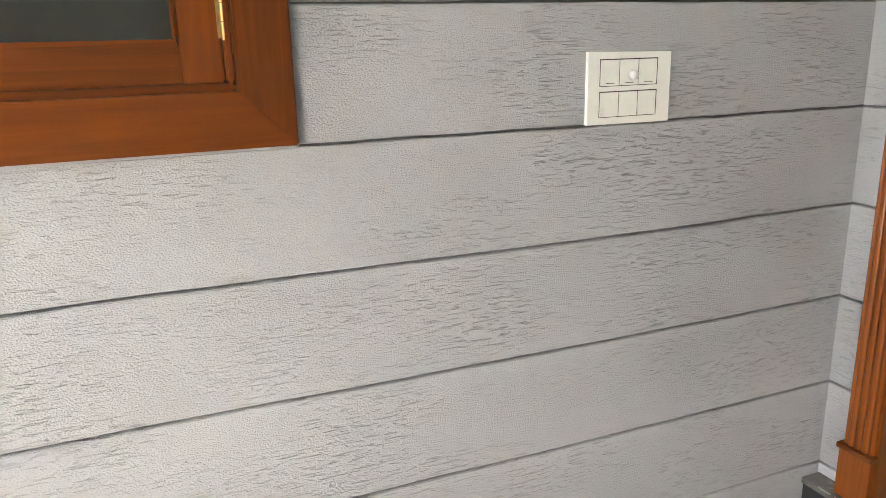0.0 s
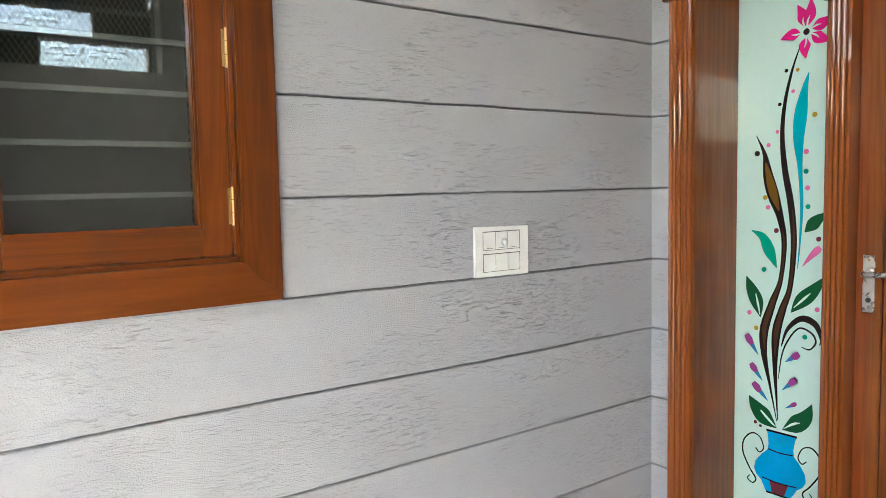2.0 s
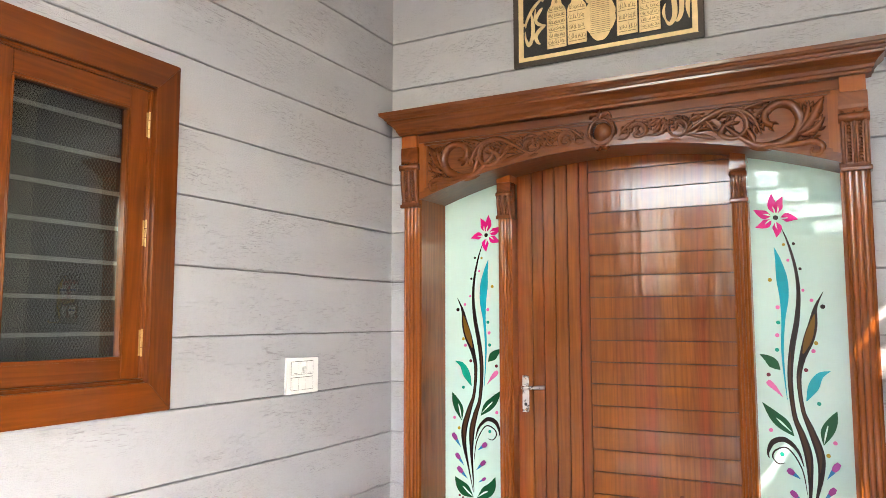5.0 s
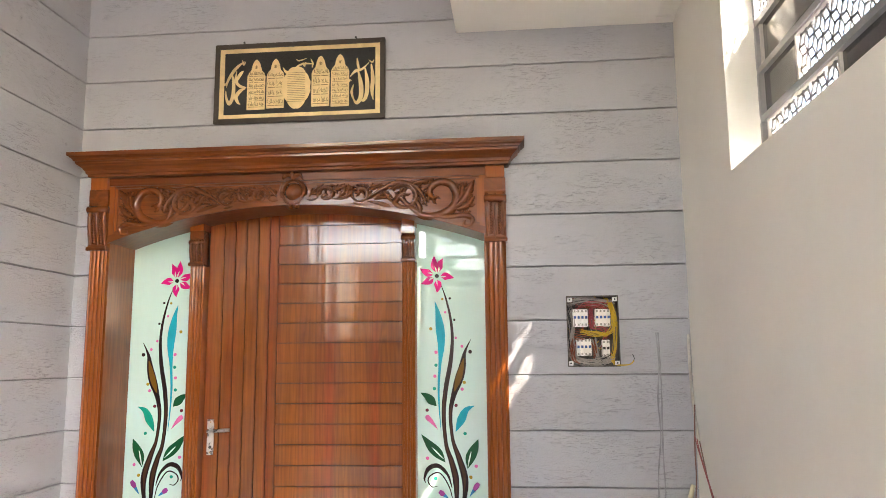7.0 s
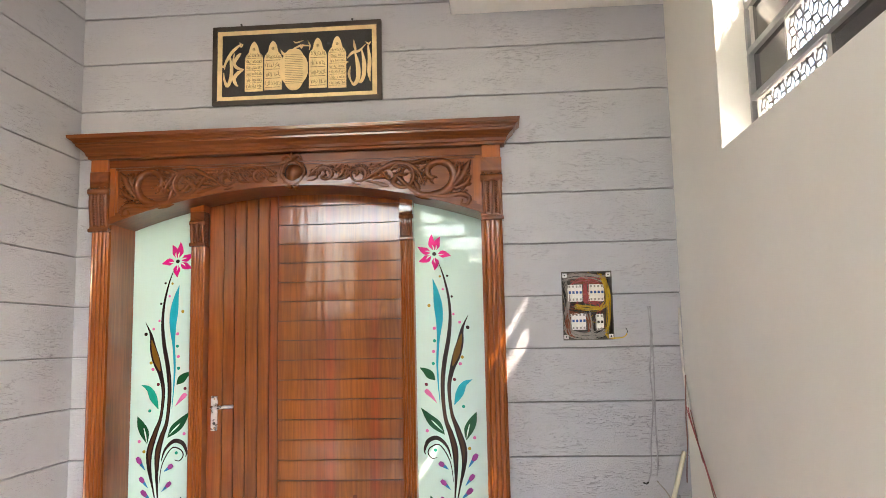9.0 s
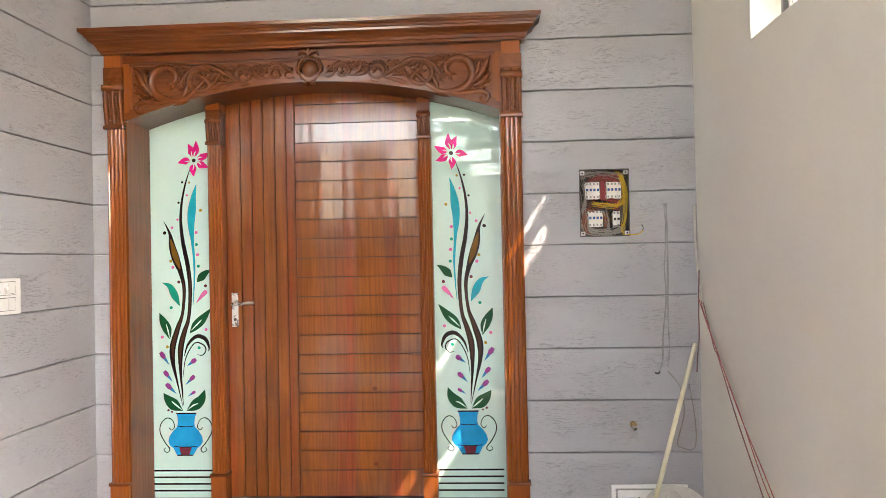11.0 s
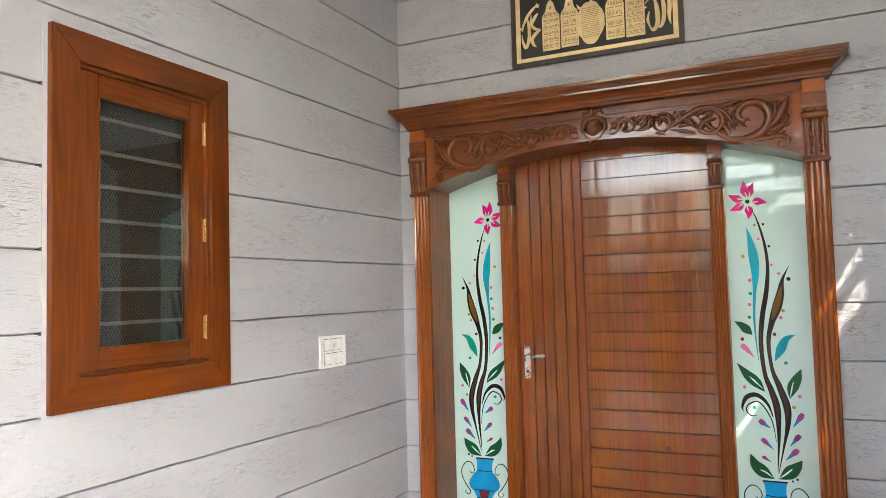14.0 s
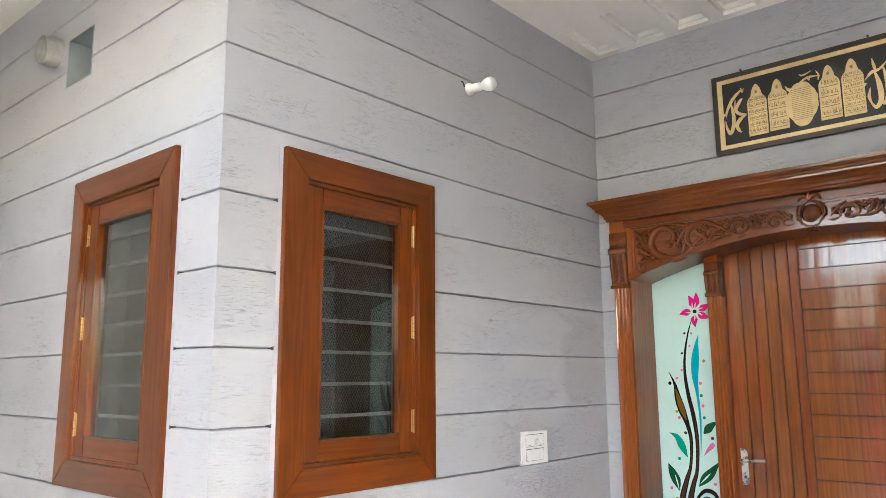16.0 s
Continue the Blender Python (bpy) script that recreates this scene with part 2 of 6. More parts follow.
RED_X = wood("red_teak_along_x", (0.9, 16, 16), dark=(0.074, 0.017, 0.003), light=(0.185, 0.044, 0.006))
RED_Y = wood("red_teak_along_y", (16, 0.9, 16), dark=(0.074, 0.017, 0.003), light=(0.185, 0.044, 0.006))
GRANITE = material("black_granite", (0.024, 0.024, 0.026), 0.30, vary=0.25, scale=5, second=(0.040, 0.040, 0.041), bump=0.05)


def scuffed(m, stretch, lo, hi, dust, amount):
    """Lay pale dust smears and scratches over a material."""
    n, ln = m.node_tree.nodes, m.node_tree.links
    b = n["Principled BSDF"]
    geo, mp, t, mr, mix = n.new("ShaderNodeNewGeometry"), n.new("ShaderNodeMapping"), n.new("ShaderNodeTexNoise"), n.new("ShaderNodeMapRange"), n.new("ShaderNodeMix")
    mp.inputs["Scale"].default_value = stretch
    t.inputs["Scale"].default_value, t.inputs["Detail"].default_value, t.inputs["Roughness"].default_value = 1.0, 7, 0.68
    t.inputs["Distortion"].default_value = 0.5
    mr.inputs["From Min"].default_value, mr.inputs["From Max"].default_value, mr.inputs["To Max"].default_value = lo, hi, amount
    mix.data_type = 'RGBA'
    mix.inputs[7].default_value = (*dust, 1)
    ln.new(geo.outputs["Position"], mp.inputs["Vector"])
    ln.new(mp.outputs[0], t.inputs["Vector"])
    ln.new(t.outputs["Fac"], mr.inputs["Value"])
    ln.new(mr.outputs[0], mix.inputs[0])
    for link in list(b.inputs["Base Color"].links):
        ln.new(link.from_socket, mix.inputs[6])
    ln.new(mix.outputs[2], b.inputs["Base Color"])
    return m


scuffed(GRANITE, (9, 9, 14), 0.56, 0.74, (0.20, 0.195, 0.18), 0.7)
DUSTY = material("dusty_granite_tread", (0.10, 0.10, 0.095), 0.35, vary=0.35, scale=5, second=(0.22, 0.215, 0.20))
scuffed(DUSTY, (26, 12, 26), 0.54, 0.70, (0.40, 0.38, 0.33), 0.6)
FLOOR = material("dusty_grey_floor", (0.17, 0.167, 0.16), 0.5, vary=0.3, scale=3, second=(0.25, 0.245, 0.235), bump=0.2)
WORN = material("pale_worn_stone", (0.40, 0.385, 0.35), 0.8, vary=0.3, scale=40)
GROUND = material("pale_concrete_ground", (0.20, 0.193, 0.18), 0.85, vary=0.2, scale=0.8, bump=0.4, bump_scale=30)
LACQUER = material("mint_back_painted_glass", (0.57, 0.78, 0.705), 0.12, vary=0.015, coat=1.0, coat_rough=0.008, scale=1.0)
LACQUER.node_tree.nodes["Principled BSDF"].inputs["Coat IOR"].default_value = 1.75
LACQUER.node_tree.nodes["Principled BSDF"].inputs["Specular IOR Level"].default_value = 0.0
STEEL = material("brushed_steel", (0.62, 0.60, 0.57), 0.28, metal=1.0, vary=0.08, scale=40)
BRASS = material("brass", (0.46, 0.30, 0.13), 0.38, metal=1.0, vary=0.15, scale=60)
PLASTIC = material("white_plastic", (0.90, 0.89, 0.86), 0.3, vary=0.03, scale=20)
SEAM = material("dark_gap", (0.05, 0.05, 0.05), 0.7)
BAR = material("grey_window_bar", (0.38, 0.38, 0.355), 0.4, vary=0.15, scale=30)
MESHWIRE = material("mesh_wire", (0.22, 0.22, 0.20), 0.5)
# darkness of unlit rooms, put into a near-black colour
DARKROOM = material("unlit_room_tone", (0.055, 0.052, 0.045), 0.7, vary=0.2, scale=2)
SCREEN_PANE = pane_material("sun_dimming_glass", (0.78, 0.80, 0.82))
PANE = pane_material("window_glass", (0.78, 0.80, 0.79))
TINT = material("dark_tinted_panel", (0.055, 0.043, 0.040), 0.12, vary=0.25, scale=2, coat=0.5)
JALI = material("white_screen_frame", (0.62, 0.60, 0.56), 0.5, vary=0.08, scale=10)
# lattice bars darkened in colour to read as backlit against the sky
BACKLIT_BAR = material("backlit_dark_lattice", (0.16, 0.16, 0.16), 0.6, vary=0.1, scale=10)
ALU = material("grey_aluminium", (0.36, 0.36, 0.37), 0.35, metal=0.6, vary=0.1, scale=12)


def paint(name, color, rough=0.22):
    return material(name, color, rough, vary=0.10, scale=9, coat=0.2, coat_rough=0.02, spec=0.15)


INK = paint("black_brown_paint", (0.018, 0.010, 0.009))
BROWN = paint("gold_brown_paint", (0.16, 0.075, 0.010))
TEAL = paint("teal_blue_paint", (0.0, 0.36, 0.47))
SEA = paint("sea_green_paint", (0.0, 0.30, 0.21))
GREEN = paint("dark_green_paint", (0.005, 0.085, 0.030))
MAGENTA = paint("magenta_paint", (0.70, 0.01, 0.22))
PINK = paint("pink_paint", (0.72, 0.16, 0.38))
OLIVE = paint("ochre_paint", (0.38, 0.27, 0.03))
MAROON = paint("maroon_paint", (0.14, 0.025, 0.04))
BLUE = paint("vase_blue_paint", (0.0, 0.29, 0.60))
PALE = paint("pale_vein_paint", (0.60, 0.80, 0.70))
VIOLET = paint("violet_paint", (0.30, 0.05, 0.26))
SKYBLUE = paint("sky_blue_paint", (0.03, 0.20, 0.45))
GOLD = material("gold_foil", (0.74, 0.56, 0.29), 0.38, metal=0.2, vary=0.12, scale=18)
ENGRAVED = material("engraved_gold", (0.24, 0.155, 0.06), 0.5, vary=0.3, scale=60)
BLACKCLOTH = material("black_picture_ground", (0.012, 0.013, 0.015), 0.25, vary=0.2, scale=12, coat=0.4)
DARKWOOD = material("dark_picture_frame", (0.030, 0.018, 0.012), 0.35, vary=0.3, scale=20, coat=0.3)


# ---- helpers of this scene ----
def part(name, bm, mat, parent=None, label="", smooth=False):
    """Links a bmesh as one mesh object, under a thing or a part if parent is given."""
    me = bpy.data.meshes.new(name)
    bmesh.ops.recalc_face_normals(bm, faces=bm.faces)
    if smooth:
        for f in bm.faces:
            f.smooth = True
    bm.to_mesh(me)
    bm.free()
    me.materials.append(mat)
    ob = new(name, me)
    if parent is not None:
        ob.parent = parent
    if label:
        ob["label"] = label
    return ob


def thing(name, label, category, kind="", group=""):
    return tagged(new(name), label, category, group, kind)


def box(bm, x0, x1, y0, y1, z0, z1, bevel=0.0):
    xs, ys, zs = sorted((x0, x1)), sorted((y0, y1)), sorted((z0, z1))
    v = [bm.verts.new((x, y, z)) for x in xs for y in ys for z in zs]
    fs = [bm.faces.new([v[i] for i in q]) for q in ((0, 1, 3, 2), (4, 6, 7, 5), (0, 4, 5, 1), (2, 3, 7, 6), (0, 2, 6, 4), (1, 5, 7, 3))]
    if bevel:
        bmesh.ops.bevel(bm, geom=list({e for f in fs for e in f.edges}), offset=bevel, segments=2, affect='EDGES', profile=0.6)
    return bm


def boxed(*a, bevel=0.0):
    return box(bmesh.new(), *a, bevel=bevel)


def prism(bm, outline, place, d0, d1):
    """A flat outline (u, v) given thickness from depth d0 to d1; place(u, v, d) sets it in the world."""
    a = [bm.verts.new(place(u, v, d0)) for u, v in outline]
    b = [bm.verts.new(place(u, v, d1)) for u, v in outline]
    bm.faces.new(a)
    bm.faces.new(b[::-1])
    k = len(outline)
    for i in range(k):
        bm.faces.new((a[i], a[(i + 1) % k], b[(i + 1) % k], b[i]))
    return bm


def smooth_line(pts, steps=7):
    """A Catmull-Rom line through tuples of any size."""
    p = [pts[0]] + list(pts) + [pts[-1]]
    out = []
    for i in range(1, len(p) - 2):
        for s in range(steps):
            t = s / steps
            out.append(tuple(0.5 * (2 * b + (c - a) * t + (2 * a - 5 * b + 4 * c - d) * t * t + (3 * b - a - 3 * c + d) * t ** 3)
                             for a, b, c, d in zip(p[i - 1], p[i], p[i + 1], p[i + 2])))
    out.append(tuple(pts[-1]))
    return out


def ribbon(bm, pts, place, height, base=0.0, dome=False, steps=7):
    """A band of changing width along (u, v, width): flat, or a rounded ridge where dome is set."""
    line = smooth_line(pts, steps)
    rows = []
    for i, (u, v, w) in enumerate(line):
        a, b = line[max(0, i - 1)], line[min(len(line) - 1, i + 1)]
        du, dv = b[0] - a[0], b[1] - a[1]
        k = math.hypot(du, dv) or 1
        nu, nv = -dv / k, du / k
        w = max(w, 0.0006) / 2
        prof = ((-1, 0), (-0.75, 0.6), (-0.3, 0.95), (0.3, 0.95), (0.75, 0.6), (1, 0)) if dome else ((-1, 0), (-1, 1), (1, 1), (1, 0))
        lift = min(1.0, 0.25 + 2 * w / 0.018) if dome else 1.0
        rows.append([bm.verts.new(place(u + nu * w * s, v + nv * w * s, base + height * h * lift)) for s, h in prof])
    for r, q in zip(rows, rows[1:]):
        for j in range(len(r) - 1):
            bm.faces.new((r[j], r[j + 1], q[j + 1], q[j]))
    bm.faces.new(rows[0])
    bm.faces.new(rows[-1][::-1])
    return bm


def disc(bm, u, v, r, place, height, base=0.0, n=16):
    return prism(bm, [(u + r * math.cos(2 * math.pi * i / n), v + r * math.sin(2 * math.pi * i / n)) for i in range(n)], place, base, base + height)


def tube(bm, pts, r, steps=6, n=7, plain=False):
    line = [Vector(p) for p in (pts if plain else smooth_line(pts, steps))]
    rings = []
    for i, p in enumerate(line):
        d = (line[min(i + 1, len(line) - 1)] - line[max(i - 1, 0)]).normalized()
        a = d.orthogonal().normalized() if not rings else (axis - d * axis.dot(d)).normalized()
        axis = a
        b = d.cross(a)
        rings.append([bm.verts.new(p + r * (math.cos(2 * math.pi * k / n) * a + math.sin(2 * math.pi * k / n) * b)) for k in range(n)])
    for r0, r1 in zip(rings, rings[1:]):
        for k in range(n):
            bm.faces.new((r0[k], r0[(k + 1) % n], r1[(k + 1) % n], r1[k]))
    bm.faces.new(rings[0][::-1])
    bm.faces.new(rings[-1])
    return bm


def lathe(bm, profile, centre, direction, n=20):
    """A turned form: (along, radius) pairs about the direction from centre."""
    d = Vector(direction).normalized()
    a = d.orthogonal().normalized()
    b = d.cross(a)
    rings = [[bm.verts.new(Vector(centre) + d * s + max(r, 0.0004) * (math.cos(2 * math.pi * k / n) * a + math.sin(2 * math.pi * k / n) * b)) for k in range(n)] for s, r in profile]
    for r0, r1 in zip(rings, rings[1:]):
        for k in range(n):
            bm.faces.new((r0[k], r0[(k + 1) % n], r1[(k + 1) % n], r1[k]))
    bm.faces.new(rings[0][::-1])
    bm.faces.new(rings[-1])
    return bm


def rest_of(s0, s1, z0, z1, holes):
    """The rectangles left of s0..s1, z0..z1 once the holes are cut out."""
    ss = sorted({s0, s1, *[min(max(h[i], s0), s1) for h in holes for i in (0, 1)]})
    zs = sorted({z0, z1, *[min(max(h[i], z0), z1) for h in holes for i in (2, 3)]})
    out = []
    for a, b in zip(ss, ss[1:]):
        run = None
        for c, d in zip(zs, zs[1:]):
            m, k = (a + b) / 2, (c + d) / 2
            if any(h[0] < m < h[1] and h[2] < k < h[3] for h in holes):
                run = None
            elif run:
                run[3] = d
            else:
                run = [a, b, c, d]
                out.append(run)
    return out


# ---- the large structure ----
W, L, R, EDGE = 1.358, 1.274, -1.70, -1.072      # door wall x, window wall y, cream wall y, outer corner x
TOP, SILL, MID = 3.385, 0.13, 0.155              # ceiling, door sill, middle of the doorway
COURSE, FIRST = 0.2502, 0.662
LEVELS = [FIRST + COURSE * k for k in range(-2, 12)]


def banded_wall(name, place, s0, s1, holes, thick, label, z0=0.0, b0=None, b1=None, lean=lambda s, z: 0.0):
    """A masonry wall with rustic plaster courses set proud of it, and grooves between them."""
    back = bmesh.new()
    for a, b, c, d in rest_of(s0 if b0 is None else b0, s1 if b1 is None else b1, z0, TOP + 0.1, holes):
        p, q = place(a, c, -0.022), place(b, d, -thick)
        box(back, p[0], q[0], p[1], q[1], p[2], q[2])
    wall = tagged(part(name, back, SHADED_GROOVE), label, "wall", "", "structure")
    cuts = [z0, *[z for z in LEVELS if z0 < z < TOP], TOP + 0.05]
    for lo, hi in zip(cuts, cuts[1:]):
        bm = bmesh.new()
        for a, b, c, d in rest_of(s0, s1, lo, hi, holes):
            k = max(1, int((b - a) / 0.05))
            rows = []
            for i in range(k + 1):
                s = a + (b - a) * i / k
                w1 = 0.0022 * noise.noise(Vector((s * 7, lo * 31, 1.7))) + lean(s, lo)
                w2 = 0.0022 * noise.noise(Vector((s * 7, hi * 31, 1.7))) + lean(s, hi)
                if abs(c - lo) < 1e-6:
                    low = [(c + 0.0028 + w1, -0.022), (c + 0.0034 + w1, -0.003), (c + 0.0058 + w1, 0.0)]
                else:
                    low = [(c, -0.022), (c, -0.001), (c + 0.001, 0.0)]
                if abs(d - hi) < 1e-6:
                    high = [(d - 0.0044 + w2, 0.0), (d - 0.0022 + w2, -0.003), (d - 0.0016 + w2, -0.022)]
                else:
                    high = [(d - 0.001, 0.0), (d, -0.001), (d, -0.022)]
                rows.append([bm.verts.new(place(s, z, dd)) for z, dd in low + high])
            for r, q in zip(rows, rows[1:]):
                for j in range(5):
                    bm.faces.new((r[j], r[j + 1], q[j + 1], q[j]))
            bm.faces.new(rows[0])
            bm.faces.new(rows[-1][::-1])
        if bm.faces:
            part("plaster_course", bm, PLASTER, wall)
        else:
            bm.free()
    return wall


def on_door_wall(s, z, d):
    return (W - d, s, z)


def on_window_wall(s, z, d):
    return (s, L - d, z)


def on_return_wall(s, z, d):
    return (EDGE - d, s, z)


DOOR_HOLE = (-0.86, 1.165, -1.0, 2.41)
BOX_HOLE = (-1.384, -1.146, 1.448, 1.774)
WIN1 = (-0.830, -0.064, 1.170, 2.357)            # x0, x1, z0, z1 of the casing
WIN2 = (1.522, 2.312, 1.170, 2.357)              # y0, y1, z0, z1
VENT = (2.29, 2.535, 2.835, 3.06)


def shrunk(r, k):
    return (r[0] + k, r[1] - k, r[2] + k, r[3] - k)


def rising(s, z):
    """The lower grooves of the window wall climb a little towards the outer corner."""
    return 0.009 * min(1.0, max(0.0, (0.55 - s) / 0.9)) * min(1.0, max(0.0, (1.40 - z) / 0.48)) if z > 0.1 else 0.0


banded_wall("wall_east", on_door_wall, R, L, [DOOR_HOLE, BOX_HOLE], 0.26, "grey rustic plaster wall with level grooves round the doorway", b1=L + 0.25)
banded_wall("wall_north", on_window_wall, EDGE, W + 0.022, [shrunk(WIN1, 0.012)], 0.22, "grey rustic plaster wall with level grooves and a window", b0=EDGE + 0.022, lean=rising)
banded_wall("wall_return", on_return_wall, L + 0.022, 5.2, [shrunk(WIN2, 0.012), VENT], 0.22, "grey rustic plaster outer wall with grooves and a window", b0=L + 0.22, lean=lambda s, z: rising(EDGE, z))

# the cream wall with its high screened window
SCR = (-1.80, 0.575, 2.157, 3.068)
bm = bmesh.new()
# the low west opening is unseen, added to let daylight in
for a, b, c, d in rest_of(-3.32, W + 0.26, 0.0, TOP + 0.1, [SCR, (-3.32, -2.05, -1.0, 2.45)]):
    box(bm, a, b, R, R - 0.20, c, d)
tagged(part("wall_south", bm, CREAM), "plain cream painted wall with a high window and an added daylight opening", "wall", "", "structure")

# ceiling with a border of sunk panels, one mesh
bm = bmesh.new()
# the unseen overhangs to west and south are added to shade the floor
box(bm, -4.3, W + 0.25, R - 0.24, 5.2, TOP + 0.050, TOP + 0.33)
box(bm, -4.3, -2.2, R - 1.6, R - 0.24, TOP + 0.050, TOP + 0.33)
for k in range(8):
    y1 = 1.205 - 0.242 * k
    box(bm, 0.885, 1.305, y1 - 0.166, y1 - 0.242, TOP, TOP + 0.049)
for x0, x1, y0, y1 in ((1.305, W, R, L), (-4.3, 0.885, R, 5.2), (0.885, 1.305, 1.205, L)):
    box(bm, x0, x1, y0, y1, TOP, TOP + 0.049)
for k in range(8):
    y1 = 1.205 - 0.242 * k
    for a, b, c, d in ((0.885, 0.897, y1, y1 - 0.166), (1.293, 1.305, y1, y1 - 0.166), (0.897, 1.293, y1, y1 - 0.012), (0.897, 1.293, y1 - 0.154, y1 - 0.166)):
        box(bm, a, b, c, d, TOP + 0.022, TOP + 0.0495)
tagged(part("ceiling", bm, WHITE), "white plaster ceiling with a border of sunk panels", "ceiling", "", "structure")
bm = bmesh.new()
box(bm, -3.3, 1.30, -0.65, -1.605, 3.075, TOP, bevel=0.006)
box(bm, 1.30, W, -0.65, R, 3.092, TOP)
box(bm, -3.3, 1.30, -1.605, R, 3.10, TOP)
tagged(part("beam", bm, WHITE), "white plastered beam below the ceiling along the cream wall", "beam", "", "structure")

# porch floor, granite step, ground and surroundings
bm = bmesh.new()
box(bm, -3.5, 1.40, R, L, -0.12, 0.0)
box(bm, -3.5, EDGE + 0.02, L, 5.2, -0.12, 0.0)
tagged(part("floor", bm, FLOOR), "dusty grey stone porch floor", "floor", "", "structure")
bm = bmesh.new()
box(bm, 1.302, 1.70, -0.93, L - 0.002, 0.0, SILL - 0.018, bevel=0.002)
step = tagged(part("door_step", bm, GRANITE), "black granite step below the entrance door", "step", "", "structure")
part("tread", boxed(1.294, 1.72, -0.935, L - 0.002, SILL - 0.018, SILL, bevel=0.003), DUSTY, step, "dusty dark granite tread")
rnd = random.Random(31)
bm = bmesh.new()
at = -0.93
while at < L - 0.05:
    ln_ = rnd.uniform(0.02, 0.14)
    if rnd.random() < 0.7:
        a, b, dx, dz = at, at + ln_, rnd.uniform(0.001, 0.004), rnd.uniform(0.001, 0.004)
        prism(bm, ((a, SILL + 0.0005), (b, SILL + 0.0005), (b - ln_ * 0.3, SILL - dz), (a + ln_ * 0.2, SILL - dz * 0.7)), lambda u, v, d: (d, u, v), 1.2934, 1.2945 + dx)
    at += ln_ + rnd.uniform(0.002, 0.03)
part("chipped_edge", bm, WORN, step, "pale worn edge of the tread")
bm = bmesh.new()
for a, b in ((-0.937, -1.18), (-1.183, -1.44), (-1.443, R + 0.002)):
    box(bm, 1.340, W + 0.01, a, b, 0.0, 0.128, bevel=0.0015)
tagged(part("baseboard", bm, GRANITE), "black granite skirting along the plastered wall", "skirting", "", "structure")
bm = bmesh.new()
v = [bm.verts.new(p) for p in ((-300, -300, -0.125), (300, -300, -0.125), (300, 300, -0.125), (-300, 300, -0.125))]
bm.faces.new(v)
tagged(part("ground", bm, GROUND), "pale concrete ground reaching to the distance", "ground", "", "structure")
# unseen panel added so no daylight leaks in round the door
tagged(part("wall_hall", boxed(1.63, 1.68, -1.0, 1.4, 0.0, 2.6), DARKROOM), "unseen dark panel added behind the door to stop light leaks", "wall", "", "structure")
# unseen mass above the ceiling, added to block the sun
tagged(part("wall_upper_storey", boxed(-3.5, 2.2, R - 0.24, 5.2, TOP + 0.34, 6.4), CREAM), "unseen block added above the porch to keep the sun off", "wall", "", "structure")
# solid block behind the windows, coloured dark for the unlit room
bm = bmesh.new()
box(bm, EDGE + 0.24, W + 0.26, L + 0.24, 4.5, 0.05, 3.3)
tagged(part("wall_room_inside", bm, DARKROOM), "solid dark block standing in for the unlit room behind the windows", "wall", "", "structure")


